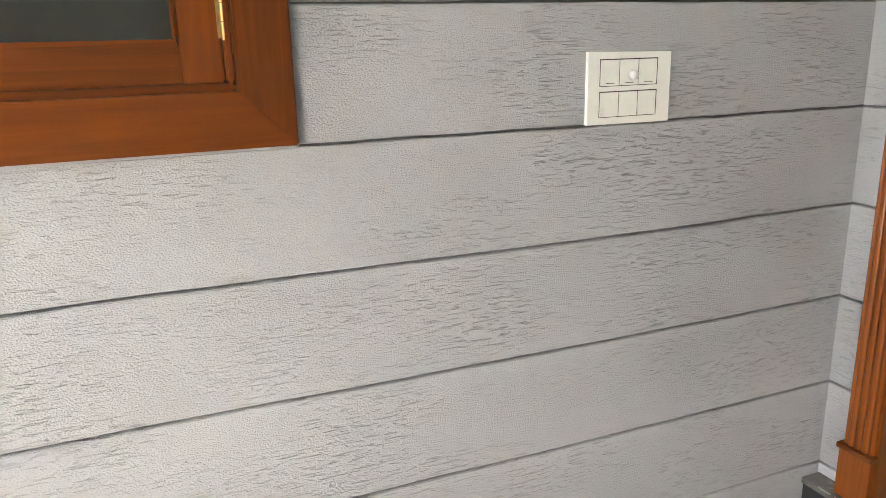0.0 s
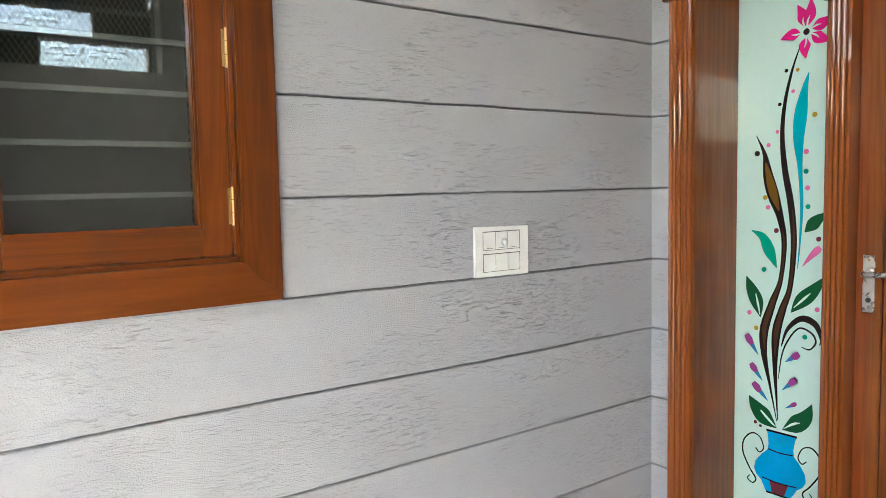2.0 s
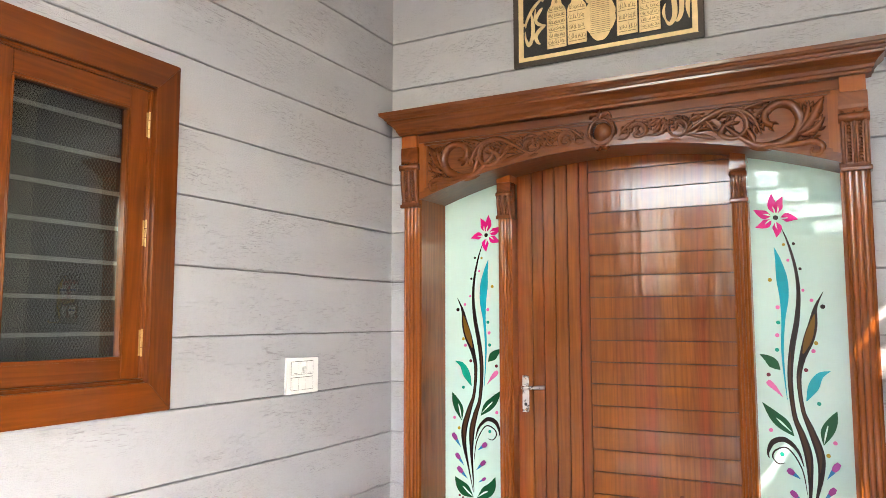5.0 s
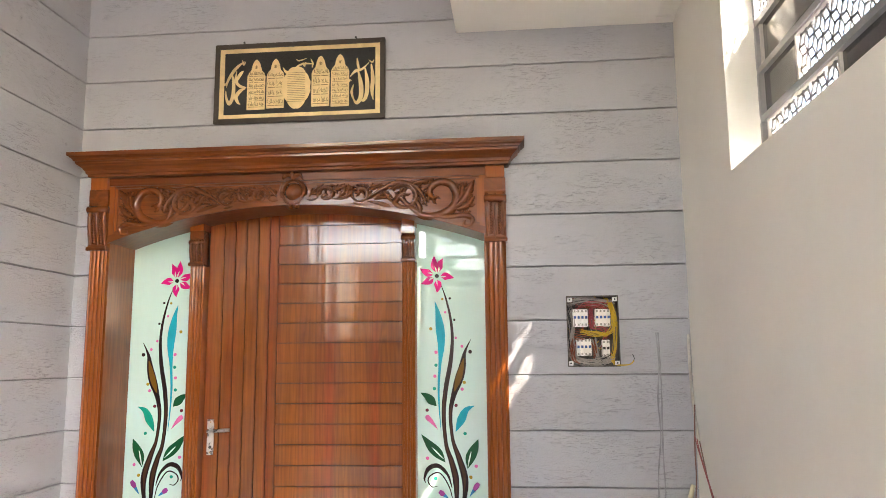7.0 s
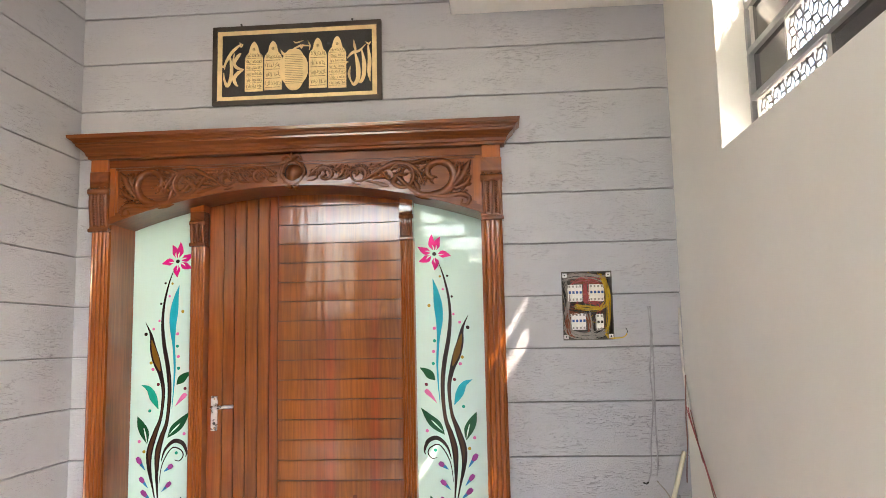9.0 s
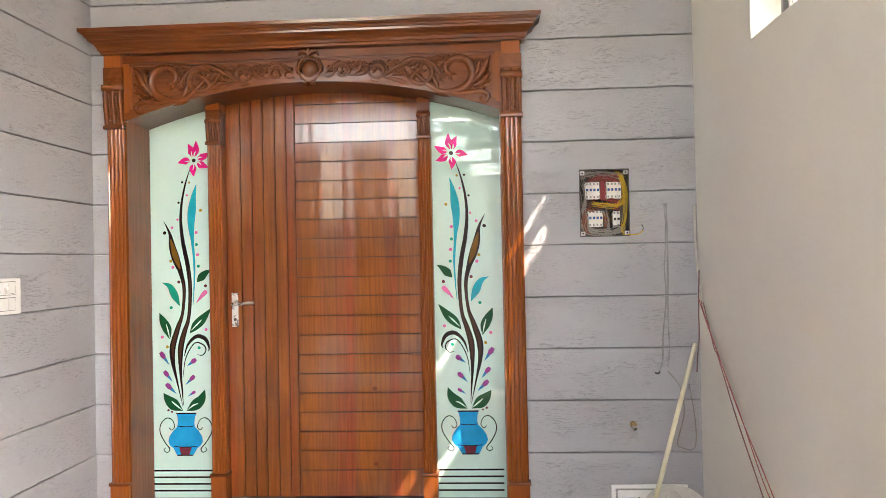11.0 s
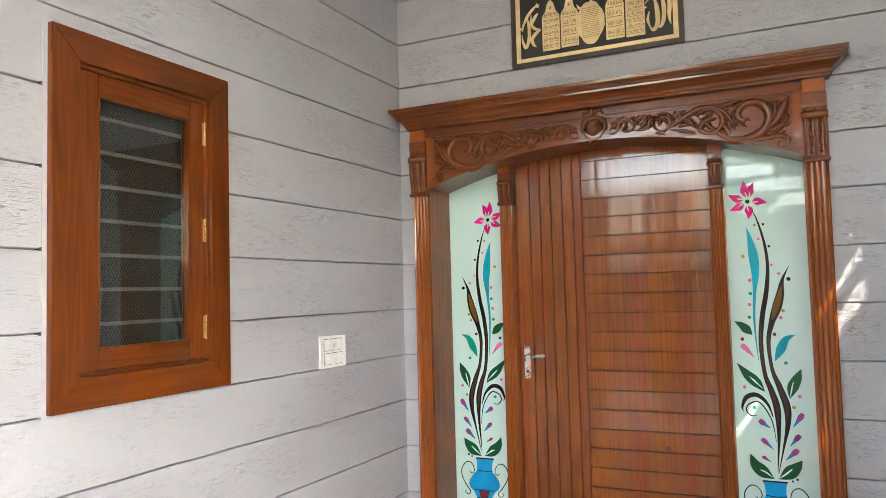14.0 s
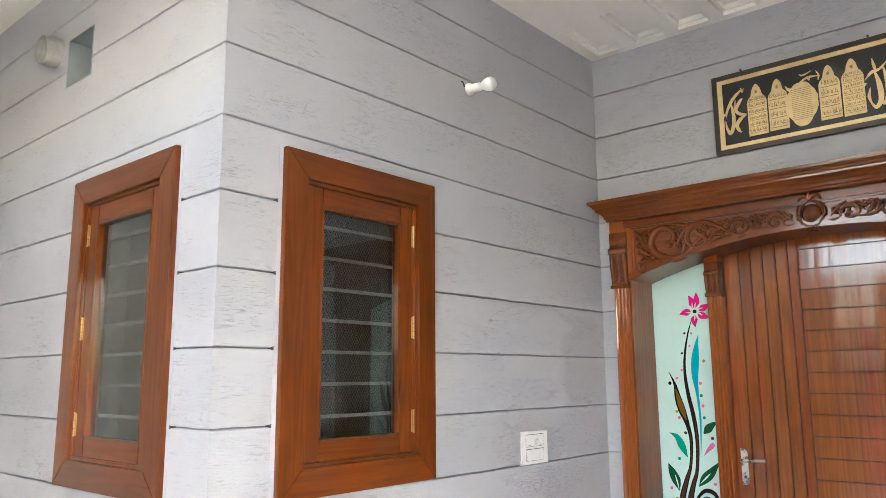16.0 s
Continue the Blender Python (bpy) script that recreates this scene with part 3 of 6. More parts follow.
# ---- windows in the plastered walls ----
def window(name, place, rect, upright, level, label):
    """A mitred teak casing, a hinged sash with a pane, bars and a wire mesh behind it."""
    s0, s1, z0, z1 = rect
    win = thing(name, label, "window", "structure")
    cw, sw = 0.098, 0.071
    quads = (((s0, z0), (s1, z0), (s1 - cw, z0 + cw), (s0 + cw, z0 + cw), level), ((s1, z0), (s1, z1), (s1 - cw, z1 - cw), (s1 - cw, z0 + cw), upright),
             ((s1, z1), (s0, z1), (s0 + cw, z1 - cw), (s1 - cw, z1 - cw), level), ((s0, z1), (s0, z0), (s0 + cw, z0 + cw), (s0 + cw, z1 - cw), upright))
    for a, b, c, d, mat in quads:
        bm = prism(bmesh.new(), (a, b, c, d), place, -0.10, 0.022)
        bmesh.ops.bevel(bm, geom=bm.edges[:], offset=0.0025, segments=2, affect='EDGES')
        part("casing_board", bm, mat, win)
    i0, i1, j0, j1 = s0 + cw, s1 - cw, z0 + cw, z1 - cw
    for a, b, c, d, mat in ((i0, i1, j0, j0 + 0.014, level), (i0, i1, j1 - 0.014, j1, level), (i0, i0 + 0.014, j0 + 0.014, j1 - 0.014, upright), (i1 - 0.014, i1, j0 + 0.014, j1 - 0.014, upright)):
        bm = bmesh.new()
        prism(bm, ((a, c), (b, c), (b, d), (a, d)), place, -0.09, 0.006)
        bmesh.ops.bevel(bm, geom=bm.edges[:], offset=0.004, segments=2, affect='EDGES')
        part("stop_bead", bm, mat, win)
    g = 0.0146
    i0, i1, j0, j1 = i0 + g, i1 - g, j0 + g, j1 - g
    sash = None
    rails = ((i0, i0 + sw, j0, j1, upright), (i1 - sw, i1, j0, j1, upright), (i0 + sw, i1 - sw, j0, j0 + sw * 0.92, level), (i0 + sw, i1 - sw, j1 - sw, j1, level))
    for k, (a, b, c, d, mat) in enumerate(rails):
        bm = prism(bmesh.new(), ((a, c), (b, c), (b, d), (a, d)), place, -0.045, -0.004)
        bmesh.ops.bevel(bm, geom=bm.edges[:], offset=0.003, segments=2, affect='EDGES')
        ob = part("sash" if k == 0 else "sash_rail", bm, mat, win if k == 0 else sash)
        sash = sash or ob
    p0, p1, q0, q1 = i0 + sw, i1 - sw, j0 + sw * 0.92, j1 - sw
    for a, b, c, d, mat in ((p0, p1, q0, q0 + 0.008, level), (p0, p1, q1 - 0.008, q1, level), (p0, p0 + 0.008, q0 + 0.008, q1 - 0.008, upright), (p1 - 0.008, p1, q0 + 0.008, q1 - 0.008, upright)):
        bm = prism(bmesh.new(), ((a, c), (b, c), (b, d), (a, d)), place, -0.03, -0.0015)
        bmesh.ops.bevel(bm, geom=bm.edges[:], offset=0.0028, segments=2, affect='EDGES')
        part("glazing_bead", bm, mat, sash)
    pane = part("pane", prism(bmesh.new(), ((p0, q0), (p1, q0), (p1, q1), (p0, q1)), place, -0.026, -0.022), PANE, sash, "clear window pane")
    pane.visible_shadow = False
    side = i1
    for z in (q0 + 0.05, (q0 + q1) / 2 + 0.0, q1 - 0.045):
        bm = bmesh.new()
        p = place(side + 0.004, z - 0.045, 0.0)
        q = place(side + 0.004, z + 0.045, 0.0)
        for t0, t1 in ((0, 0.32), (0.34, 0.66), (0.68, 1)):
            tube(bm, [Vector(p).lerp(Vector(q), t0), Vector(p).lerp(Vector(q), t1)], 0.0040, plain=True, n=10)
        prism(bm, ((side - 0.006, z - 0.042), (side, z - 0.042), (side, z + 0.042), (side - 0.006, z + 0.042)), place, -0.006, -0.0025)
        part("hinge", bm, BRASS, win, "brass butt hinge")
    for k in range(8):
        z = 1.428 + 0.1155 * k
        if q0 < z < q1:
            bm = prism(bmesh.new(), ((p0 - 0.04, z - 0.006), (p1 + 0.04, z - 0.006), (p1 + 0.04, z + 0.006), (p0 - 0.04, z + 0.006)), place, -0.085, -0.073)
            part("security_bar", bm, BAR, win, "grey steel bar behind the pane")
    bm = bmesh.new()
    cell = 0.0125
    a0, a1, b0, b1 = p0 - 0.03, p1 + 0.03, q0 - 0.03, q1 + 0.03
    hgt = b1 - b0
    n = int((a1 - a0 + hgt * 0.6) / cell)
    for k in range(n):
        for flip in (0, 1):
            s = a0 - hgt * 0.6 + k * cell
            t0, t1 = max(0, (a0 - s) / (hgt * 0.6)), min(1, (a1 - s) / (hgt * 0.6))
            if t1 <= t0:
                continue
            e = [(s + hgt * 0.6 * t, b0 + hgt * t) for t in (t0, t1)]
            if flip:
                e = [(a0 + a1 - u, v) for u, v in e]
            prism(bm, ((e[0][0] - 0.0006, e[0][1]), (e[0][0] + 0.0006, e[0][1]), (e[1][0] + 0.0006, e[1][1]), (e[1][0] - 0.0006, e[1][1])), place, -0.100, -0.099)
    part("wire_mesh", bm, MESHWIRE, win, "expanded wire mesh behind the bars")
    # the smooth plaster margin round the casing
    bm = bmesh.new()
    m = 0.016
    for a, b, c, d in ((s0 - m, s0, z0 - m, z1 + m), (s1, s1 + m * 0.3, z0 - m * 0.3, z1 + m), (s0, s1, z1, z1 + m), (s0, s1, z0 - m * 0.4, z0)):
        prism(bm, ((a, c), (b, c), (b, d), (a, d)), place, -0.022, 0.0015)
    part("plaster_margin", bm, WHITE_GREY, win)
    # dark blocks stand for the shade in the open groove ends
    for z in LEVELS:
        if z0 + 0.03 < z < z1:
            part("groove_end", prism(bmesh.new(), ((s0 - m - 0.009, z - 0.005), (s0 - m + 0.0005, z - 0.006), (s0 - m + 0.0005, z + 0.007), (s0 - m - 0.009, z + 0.005)), place, -0.02, 0.0008), SEAM, win, "dark block standing for the shade in an open groove end")
    return win


WHITE_GREY = material("smooth_grey_plaster", (0.47, 0.47, 0.495), 0.6, vary=0.06, scale=20, bump=0.2)
window("window_1", on_window_wall, WIN1, RED_UP, RED_X, "closed teak casement window with brass hinges and dark glass")
window("window_2", on_return_wall, WIN2, RED_UP, RED_Y, "closed teak casement window with brass hinges and dark glass")


# ---- the doorway: carved surround, sidelights, leaf ----
FRONT, BACK = 1.318, 1.578                       # front of the carved head, plane of leaf and sidelights


def arch(y):
    return 2.236 - 0.192 * (y - MID) ** 2


def on_front(u, v, d):
    return (FRONT + 0.016 - d, u, v)


surround = thing("door_surround", "carved and varnished teak door surround with arched head", "door frame", "structure")
ys = [1.095 - (1.095 + 0.785) * i / 40 for i in range(41)]
outline = [(y, arch(y)) for y in ys] + [(-0.785, 2.40), (1.095, 2.40)]
part("head", prism(bmesh.new(), outline, lambda u, v, d: (d, u, v), FRONT + 0.016, BACK + 0.03), TEAK_Y, surround, "arched teak head")
bm = bmesh.new()
prism(bm, [(y, arch(y)) for y in ys] + [(y, arch(y) + 0.036) for y in ys[::-1]], on_front, 0.0, 0.016)
prism(bm, [(y, arch(y) + 0.036) for y in ys] + [(y, arch(y) + 0.048) for y in ys[::-1]], on_front, 0.0, 0.010)
part("arch_moulding", bm, TEAK_Y, surround)
bm = bmesh.new()
prism(bm, [(1.095, 2.356), (-0.785, 2.356), (-0.785, 2.40), (1.095, 2.40)], on_front, 0.0, 0.015)
prism(bm, [(1.06, 2.344), (-0.752, 2.344), (-0.752, 2.355), (1.06, 2.355)], on_front, 0.0, 0.009)
part("top_rail", bm, TEAK_Y, surround)
for a, b, c in ((1.095, 1.062, 1.050), (-0.785, -0.752, -0.740)):
    bm = bmesh.new()
    prism(bm, [(a, arch(a)), (b, arch(b)), (b, 2.355), (a, 2.355)], on_front, 0.0, 0.0155)
    prism(bm, [(b, arch(b) + 0.03), (c, arch(c) + 0.03), (c, 2.343), (b, 2.343)], on_front, 0.0, 0.0095)
    part("end_stile", bm, TEAK_UP, surround)

# cornice: a moulded profile with returns to the wall
profile = [(0.000, 2.395), (0.012, 2.397), (0.014, 2.408), (0.020, 2.412), (0.024, 2.425), (0.036, 2.440), (0.052, 2.452),
           (0.056, 2.456), (0.057, 2.466), (0.064, 2.468), (0.068, 2.478), (0.078, 2.484), (0.080, 2.488), (0.086, 2.490), (0.088, 2.506), (0.0, 2.506)]
bm = bmesh.new()
YL, YR, XF = 1.174, -0.882, 1.292
rows = [[bm.verts.new(p) for p in ((W + 0.004, YL + o, z), (XF - o, YL + o, z), (XF - o, YR - o, z), (W + 0.004, YR - o, z))] for o, z in profile]
for r, q in zip(rows, rows[1:]):
    for j in range(3):
        bm.faces.new((r[j], r[j + 1], q[j + 1], q[j]))
bm.faces.new(rows[-1])
bm.faces.new(rows[0][::-1])
part("cornice", bm, TEAK_Y, surround, "moulded teak cornice")


def pilaster(y0, y1, xf, xb, ztop, zbase, reeds):
    """A reeded shaft on a plain block with a ring, one of the posts of the surround."""
    y0, y1 = min(y0, y1), max(y0, y1)
    w = y1 - y0
    pts = [(y0, xb), (y0, xf + 0.006), (y0 + 0.006, xf)]
    a, b = y0 + 0.012, y1 - 0.012
    pitch = (b - a) / reeds
    for k in range(reeds):
        for t in range(7):
            th = math.pi * t / 6
            pts.append((a + pitch * (k + 0.5 - 0.46 * math.cos(th)), xf + 0.004 - 0.0075 * math.sin(th)))
    pts += [(y1 - 0.006, xf), (y1, xf + 0.006), (y1, xb)]
    shaft = part("pilaster", prism(bmesh.new(), pts, lambda u, v, d: (v, u, d), zbase, ztop), TEAK_UP, surround, "reeded teak pilaster")
    part("plinth_block", boxed(xf - 0.006, xb, y0 - 0.004, y1 + 0.004, SILL, zbase - 0.006, bevel=0.003), TEAK_UP, shaft)
    part("plinth_ring", boxed(xf - 0.014, xb, y0 - 0.010, y1 + 0.010, zbase - 0.008, zbase + 0.008, bevel=0.006), TEAK_Y, shaft)
    return shaft


def console(y0, y1, xf, z0, z1, deep, mat):
    """A carved bracket: a bowed S profile, two leaf ribs and rows of beads."""
    y0, y1 = min(y0, y1), max(y0, y1)
    h = z1 - z0
    prof = []
    for i in range(25):
        t = i / 24
        bulge = deep * (0.25 + 0.75 * t) * (0.55 + 0.45 * math.sin(t * 1.5 * math.pi - 0.4)) + 0.004
        if t < 0.10:
            bulge = 0.014 - 0.05 * abs(t - 0.05)
        if t > 0.80:
            bulge = deep * 0.55
        prof.append((xf - bulge, z0 + h * t))
    pts = [(xf + 0.05, z0)] + prof + [(xf + 0.05, z1)]
    body = part("console", prism(bmesh.new(), pts, lambda u, v, d: (u, d, v), y0, y1), mat, surround, "carved teak bracket")
    wide = y1 - y0
    for k in range(3):
        yc = y0 + wide * (0.11 + 0.39 * k)
        bm = bmesh.new()
        line = [(x + 0.001, yc, z) for x, z in prof[2:19]]
        tube(bm, line, wide * (0.065 if k == 1 else 0.08), steps=2, n=8)
        part("leaf_rib", bm, mat, body, smooth=True)
    bm = bmesh.new()
    for k in range(2):
        yc = y0 + wide * (0.31 + 0.38 * k)
        for i in range(3, 18):
            x, z = prof[i]
            lathe(bm, [(-0.001, 0.0), (0.001, wide * 0.085), (0.006, wide * 0.075), (0.010, 0.0)], (x + 0.003, yc, z), (-1, 0, 0.15), n=7)
    part("bead_row", bm, mat, body, smooth=True)
    bm = tube(bmesh.new(), [(prof[16][0] + 0.006, y0 - 0.003, prof[16][1]), (prof[16][0] + 0.006, y1 + 0.003, prof[16][1])], h * 0.065, plain=True, n=14)
    part("scroll_roll", bm, mat, body, smooth=True)
    bm = boxed(xf - deep * 0.3 - 0.012, xf + 0.05, y0 - 0.005, y1 + 0.005, z0 - 0.004, z0 + 0.016, bevel=0.006)
    part("necking", bm, mat, body)
    return body


for y0, y1 in ((1.178, 1.092), (-0.783, -0.873)):
    pilaster(y0, y1, FRONT, BACK, 2.04, 0.277, 3)
    console(y0 + 0.006, y1 - 0.004, FRONT + 0.004, 2.034, 2.335, 0.040, TEAK_CARVED)
    part("corner_block", boxed(FRONT - 0.022, W + 0.1, y0, y1, 2.335, 2.40, bevel=0.002), TEAK_UP, surround)
for y0, y1 in ((1.092, 1.080), (-0.783, -0.771)):
    part("reveal_board", boxed(FRONT + 0.012, BACK, y0, y1, SILL, 2.11), TEAK_DULL, surround)
for y0, y1 in ((0.741, 0.668), (-0.354, -0.419)):
    pilaster(y0, y1, 1.502, BACK + 0.01, 1.975, 0.267, 3)
    console(y0, y1, 1.504, 1.972, 2.150, 0.028, TEAK_CARVED)
    part("corner_block", boxed(1.485, BACK, y0, y1, 2.150, 2.26, bevel=0.002), TEAK_UP, surround)


# carved scrolls on the frieze, drawn once for one half and mirrored
def spiral(cu, cv, r0, r1, a0, a1, w0, w1, n=9):
    out = []
    for i in range(n):
        t = i / (n - 1)
        r, a, w = r0 + (r1 - r0) * t, radians(a0 + (a1 - a0) * t), w0 + (w1 - w0) * t
        out.append((cu + r * math.cos(a), cv + r * math.sin(a), w))
    return out


def fringe(bm, line, place, sign):
    """Small curved leaflets on either side of a carved stem."""
    pts = smooth_line(line, 4)
    for i in range(2, len(pts) - 1, 2):
        (u, v, w), (a, b, _) = pts[i], pts[i - 1]
        ang = math.atan2(v - b, u - a)
        for turn in (0.85, -0.85):
            ln_ = 0.019 + 0.6 * w
            p0 = (u, v)
            p1 = (u + ln_ * 0.6 * math.cos(ang + turn), v + ln_ * 0.6 * math.sin(ang + turn))
            p2 = (u + ln_ * 1.2 * math.cos(ang + turn * 0.55), v + ln_ * 1.2 * math.sin(ang + turn * 0.55))
            if max(p1[1], p2[1]) > 2.338 or min(p1[1], p2[1]) < arch(MID + sign * u) + 0.054 or max(p1[0], p2[0]) > 0.892:
                continue
            ribbon(bm, [(*p0, 0.008), (*p1, 0.016), (*p2, 0.003)], place, 0.017, dome=True, steps=3)


def frieze_half(sign):
    """u runs outwards from the medallion, v is the height."""
    def place(u, v, d):
        return on_front(MID + sign * u, v, d)
    strokes = []
    # outer great scroll with its curled end
    strokes.append(("great_scroll", [[(0.50, 2.285, 0.006), (0.56, 2.225, 0.018), (0.63, 2.172, 0.026), (0.71, 2.168, 0.028), (0.775, 2.200, 0.028), (0.800, 2.258, 0.028), (0.775, 2.315, 0.026), (0.72, 2.332, 0.024), (0.675, 2.305, 0.022), (0.672, 2.265, 0.020), (0.70, 2.245, 0.016)]]))
    strokes.append(("corner_curl", [[(0.66, 2.165, 0.008), (0.76, 2.155, 0.022), (0.835, 2.165, 0.020), (0.872, 2.145, 0.018), (0.862, 2.112, 0.015), (0.832, 2.115, 0.013), (0.838, 2.137, 0.010)]]))
    strokes.append(("corner_leaf", [[(0.79, 2.20, 0.010), (0.835, 2.245, 0.024), (0.862, 2.30, 0.022), (0.885, 2.335, 0.004)], [(0.80, 2.19, 0.008), (0.85, 2.215, 0.020), (0.885, 2.255, 0.004)], [(0.795, 2.215, 0.008), (0.822, 2.27, 0.018), (0.832, 2.328, 0.004)]]))
    # middle ring
    strokes.append(("ring_scroll", [spiral(0.545, 2.262, 0.066, 0.052, 150, -150, 0.010, 0.022) + [(0.53, 2.272, 0.018), (0.555, 2.283, 0.010)]]))
    strokes.append(("branch", [[(0.34, 2.235, 0.006), (0.42, 2.290, 0.014), (0.50, 2.330, 0.020), (0.57, 2.325, 0.016), (0.625, 2.285, 0.014), (0.655, 2.215, 0.006)], [(0.58, 2.318, 0.006), (0.63, 2.335, 0.016), (0.69, 2.345, 0.004)], [(0.60, 2.25, 0.006), (0.622, 2.205, 0.020), (0.632, 2.168, 0.004)]]))
    # the small scrolls by the medallion
    strokes.append(("small_scroll", [spiral(0.335, 2.284, 0.047, 0.024, -200, 120, 0.009, 0.018) + [(0.33, 2.290, 0.008)], [(0.30, 2.300, 0.005), (0.255, 2.262, 0.014), (0.19, 2.262, 0.006)]]))
    strokes.append(("small_scroll", [spiral(0.165, 2.286, 0.046, 0.022, 200, -140, 0.008, 0.017) + [(0.168, 2.290, 0.008)], [(0.125, 2.270, 0.005), (0.10, 2.258, 0.012), (0.065, 2.262, 0.004)]]))
    strokes.append(("leaf_spray", [[(0.36, 2.245, 0.004), (0.40, 2.238, 0.015), (0.455, 2.222, 0.020), (0.485, 2.212, 0.004)], [(0.22, 2.262, 0.004), (0.25, 2.29, 0.012), (0.262, 2.325, 0.003)], [(0.08, 2.275, 0.004), (0.11, 2.31, 0.012), (0.15, 2.338, 0.003)], [(0.40, 2.25, 0.003), (0.43, 2.262, 0.012), (0.468, 2.255, 0.003)], [(0.27, 2.255, 0.004), (0.268, 2.285, 0.013), (0.285, 2.325, 0.003)], [(0.375, 2.30, 0.003), (0.40, 2.318, 0.013), (0.44, 2.330, 0.003)], [(0.205, 2.30, 0.003), (0.225, 2.318, 0.012), (0.25, 2.334, 0.003)], [(0.44, 2.30, 0.003), (0.462, 2.272, 0.013), (0.478, 2.240, 0.003)], [(0.29, 2.240, 0.003), (0.32, 2.232, 0.012), (0.352, 2.224, 0.003)]]))
    for name, lines in strokes:
        bm = bmesh.new()
        for line in lines:
            ribbon(bm, [(u, v, w * 1.55) for u, v, w in line], place, 0.023, dome=True, steps=5)
            fringe(bm, line, place, sign)
        part(name, bm, TEAK_CARVED, surround, smooth=True)
    # serrated leaf tips along the great scroll
    bm = bmesh.new()
    rnd = random.Random(4)
    for k in range(20):
        a = radians(-125 + k * 13)
        r = 0.088 + 0.004 * rnd.random()
        cu, cv = 0.715 + r * math.cos(a) * 0.98, 2.248 + r * math.sin(a)
        if cv > 2.345 or cv < arch(MID + sign * cu) + 0.055:
            continue
        ribbon(bm, [(cu - 0.014 * math.cos(a), cv - 0.014 * math.sin(a), 0.010), (cu + 0.002 * math.cos(a), cv + 0.002 * math.sin(a), 0.011), (cu + 0.013 * math.cos(a + 0.8), cv + 0.013 * math.sin(a + 0.8), 0.002)], place, 0.014, dome=True, steps=3)
    part("leaf_tips", bm, TEAK_CARVED, surround, smooth=True)


frieze_half(-1)
frieze_half(1)
bm = bmesh.new()
rings = []
for s, h in ((1.0, 0.0), (0.92, 0.012), (0.72, 0.022), (0.45, 0.036), (0.2, 0.040), (0.02, 0.041)):
    rings.append([bm.verts.new(on_front(MID + 0.044 * s * math.cos(2 * math.pi * k / 24), 2.300 + 0.050 * s * math.sin(2 * math.pi * k / 24), h)) for k in range(24)])
for r, q in zip(rings, rings[1:]):
    for k in range(24):
        bm.faces.new((r[k], r[(k + 1) % 24], q[(k + 1) % 24], q[k]))
medallion = part("medallion", bm, TEAK_CARVED, surround, "oval carved boss", smooth=True)
bm = bmesh.new()
ring = [(MID + 0.053 * math.cos(2 * math.pi * k / 20), 2.300 + 0.061 * math.sin(2 * math.pi * k / 20), 0.017) for k in range(21)]
ribbon(bm, ring, on_front, 0.022, dome=True, steps=3)
for k in range(14):
    a = 2 * math.pi * k / 14
    ribbon(bm, [(MID + 0.048 * math.cos(a), 2.300 + 0.060 * math.sin(a), 0.010), (MID + 0.062 * math.cos(a + 0.1), 2.300 + 0.070 * math.sin(a + 0.1), 0.013), (MID + 0.067 * math.cos(a + 0.35), 2.300 + 0.073 * math.sin(a + 0.35), 0.003)], on_front, 0.020, dome=True, steps=3)
part("medallion_wreath", bm, TEAK_CARVED, medallion, smooth=True)
bm = bmesh.new()
for k in (-1, 1):
    ribbon(bm, [(MID, 2.362, 0.014), (MID + k * 0.016, 2.382, 0.028), (MID + k * 0.036, 2.382, 0.024), (MID + k * 0.050, 2.362, 0.008)], on_front, 0.040, dome=True, steps=4)
    ribbon(bm, [(MID, 2.236, 0.010), (MID + k * 0.016, 2.226, 0.018), (MID + k * 0.034, 2.234, 0.006)], on_front, 0.030, dome=True, steps=4)
    ribbon(bm, [(MID + k * 0.052, 2.275, 0.008), (MID + k * 0.062, 2.305, 0.018), (MID + k * 0.052, 2.345, 0.010)], on_front, 0.030, dome=True, steps=4)
ribbon(bm, [(MID, 2.358, 0.018), (MID, 2.380, 0.034), (MID, 2.402, 0.008)], on_front, 0.044, dome=True, steps=4)
part("medallion_crest", bm, TEAK_CARVED, medallion, "carved leaf crest", smooth=True)

# ---- the leaf ----
GROOVED = material("dark_brown_groove", (0.055, 0.020, 0.009), 0.7)
leaf = thing("door_1", "closed varnished teak door leaf of upright boards and level slats", "door", "structure")
part("leaf_core", boxed(BACK + 0.004, BACK + 0.05, 0.672, -0.352, SILL + 0.006, 2.24), GROOVED, leaf)
edges = [0.668, 0.588, 0.528, 0.468, 0.404, 0.344, 0.297]
for k, (a, b) in enumerate(zip(edges, edges[1:])):
    bm = boxed(1.566, BACK + 0.004, a - 0.0021, b + 0.0021, SILL + 0.008, 2.246)
    es = [e for e in bm.edges if abs(e.verts[0].co.z - e.verts[1].co.z) > 1 and max(v.co.x for v in e.verts) < 1.57]
    bmesh.ops.bevel(bm, geom=es, offset=0.003, segments=2, affect='EDGES')
    part("board", bm, TEAK_BOARD, leaf)
levels = [SILL + 0.008] + [0.274 + 0.1001 * k for k in range(21)]
rnd = random.Random(9)
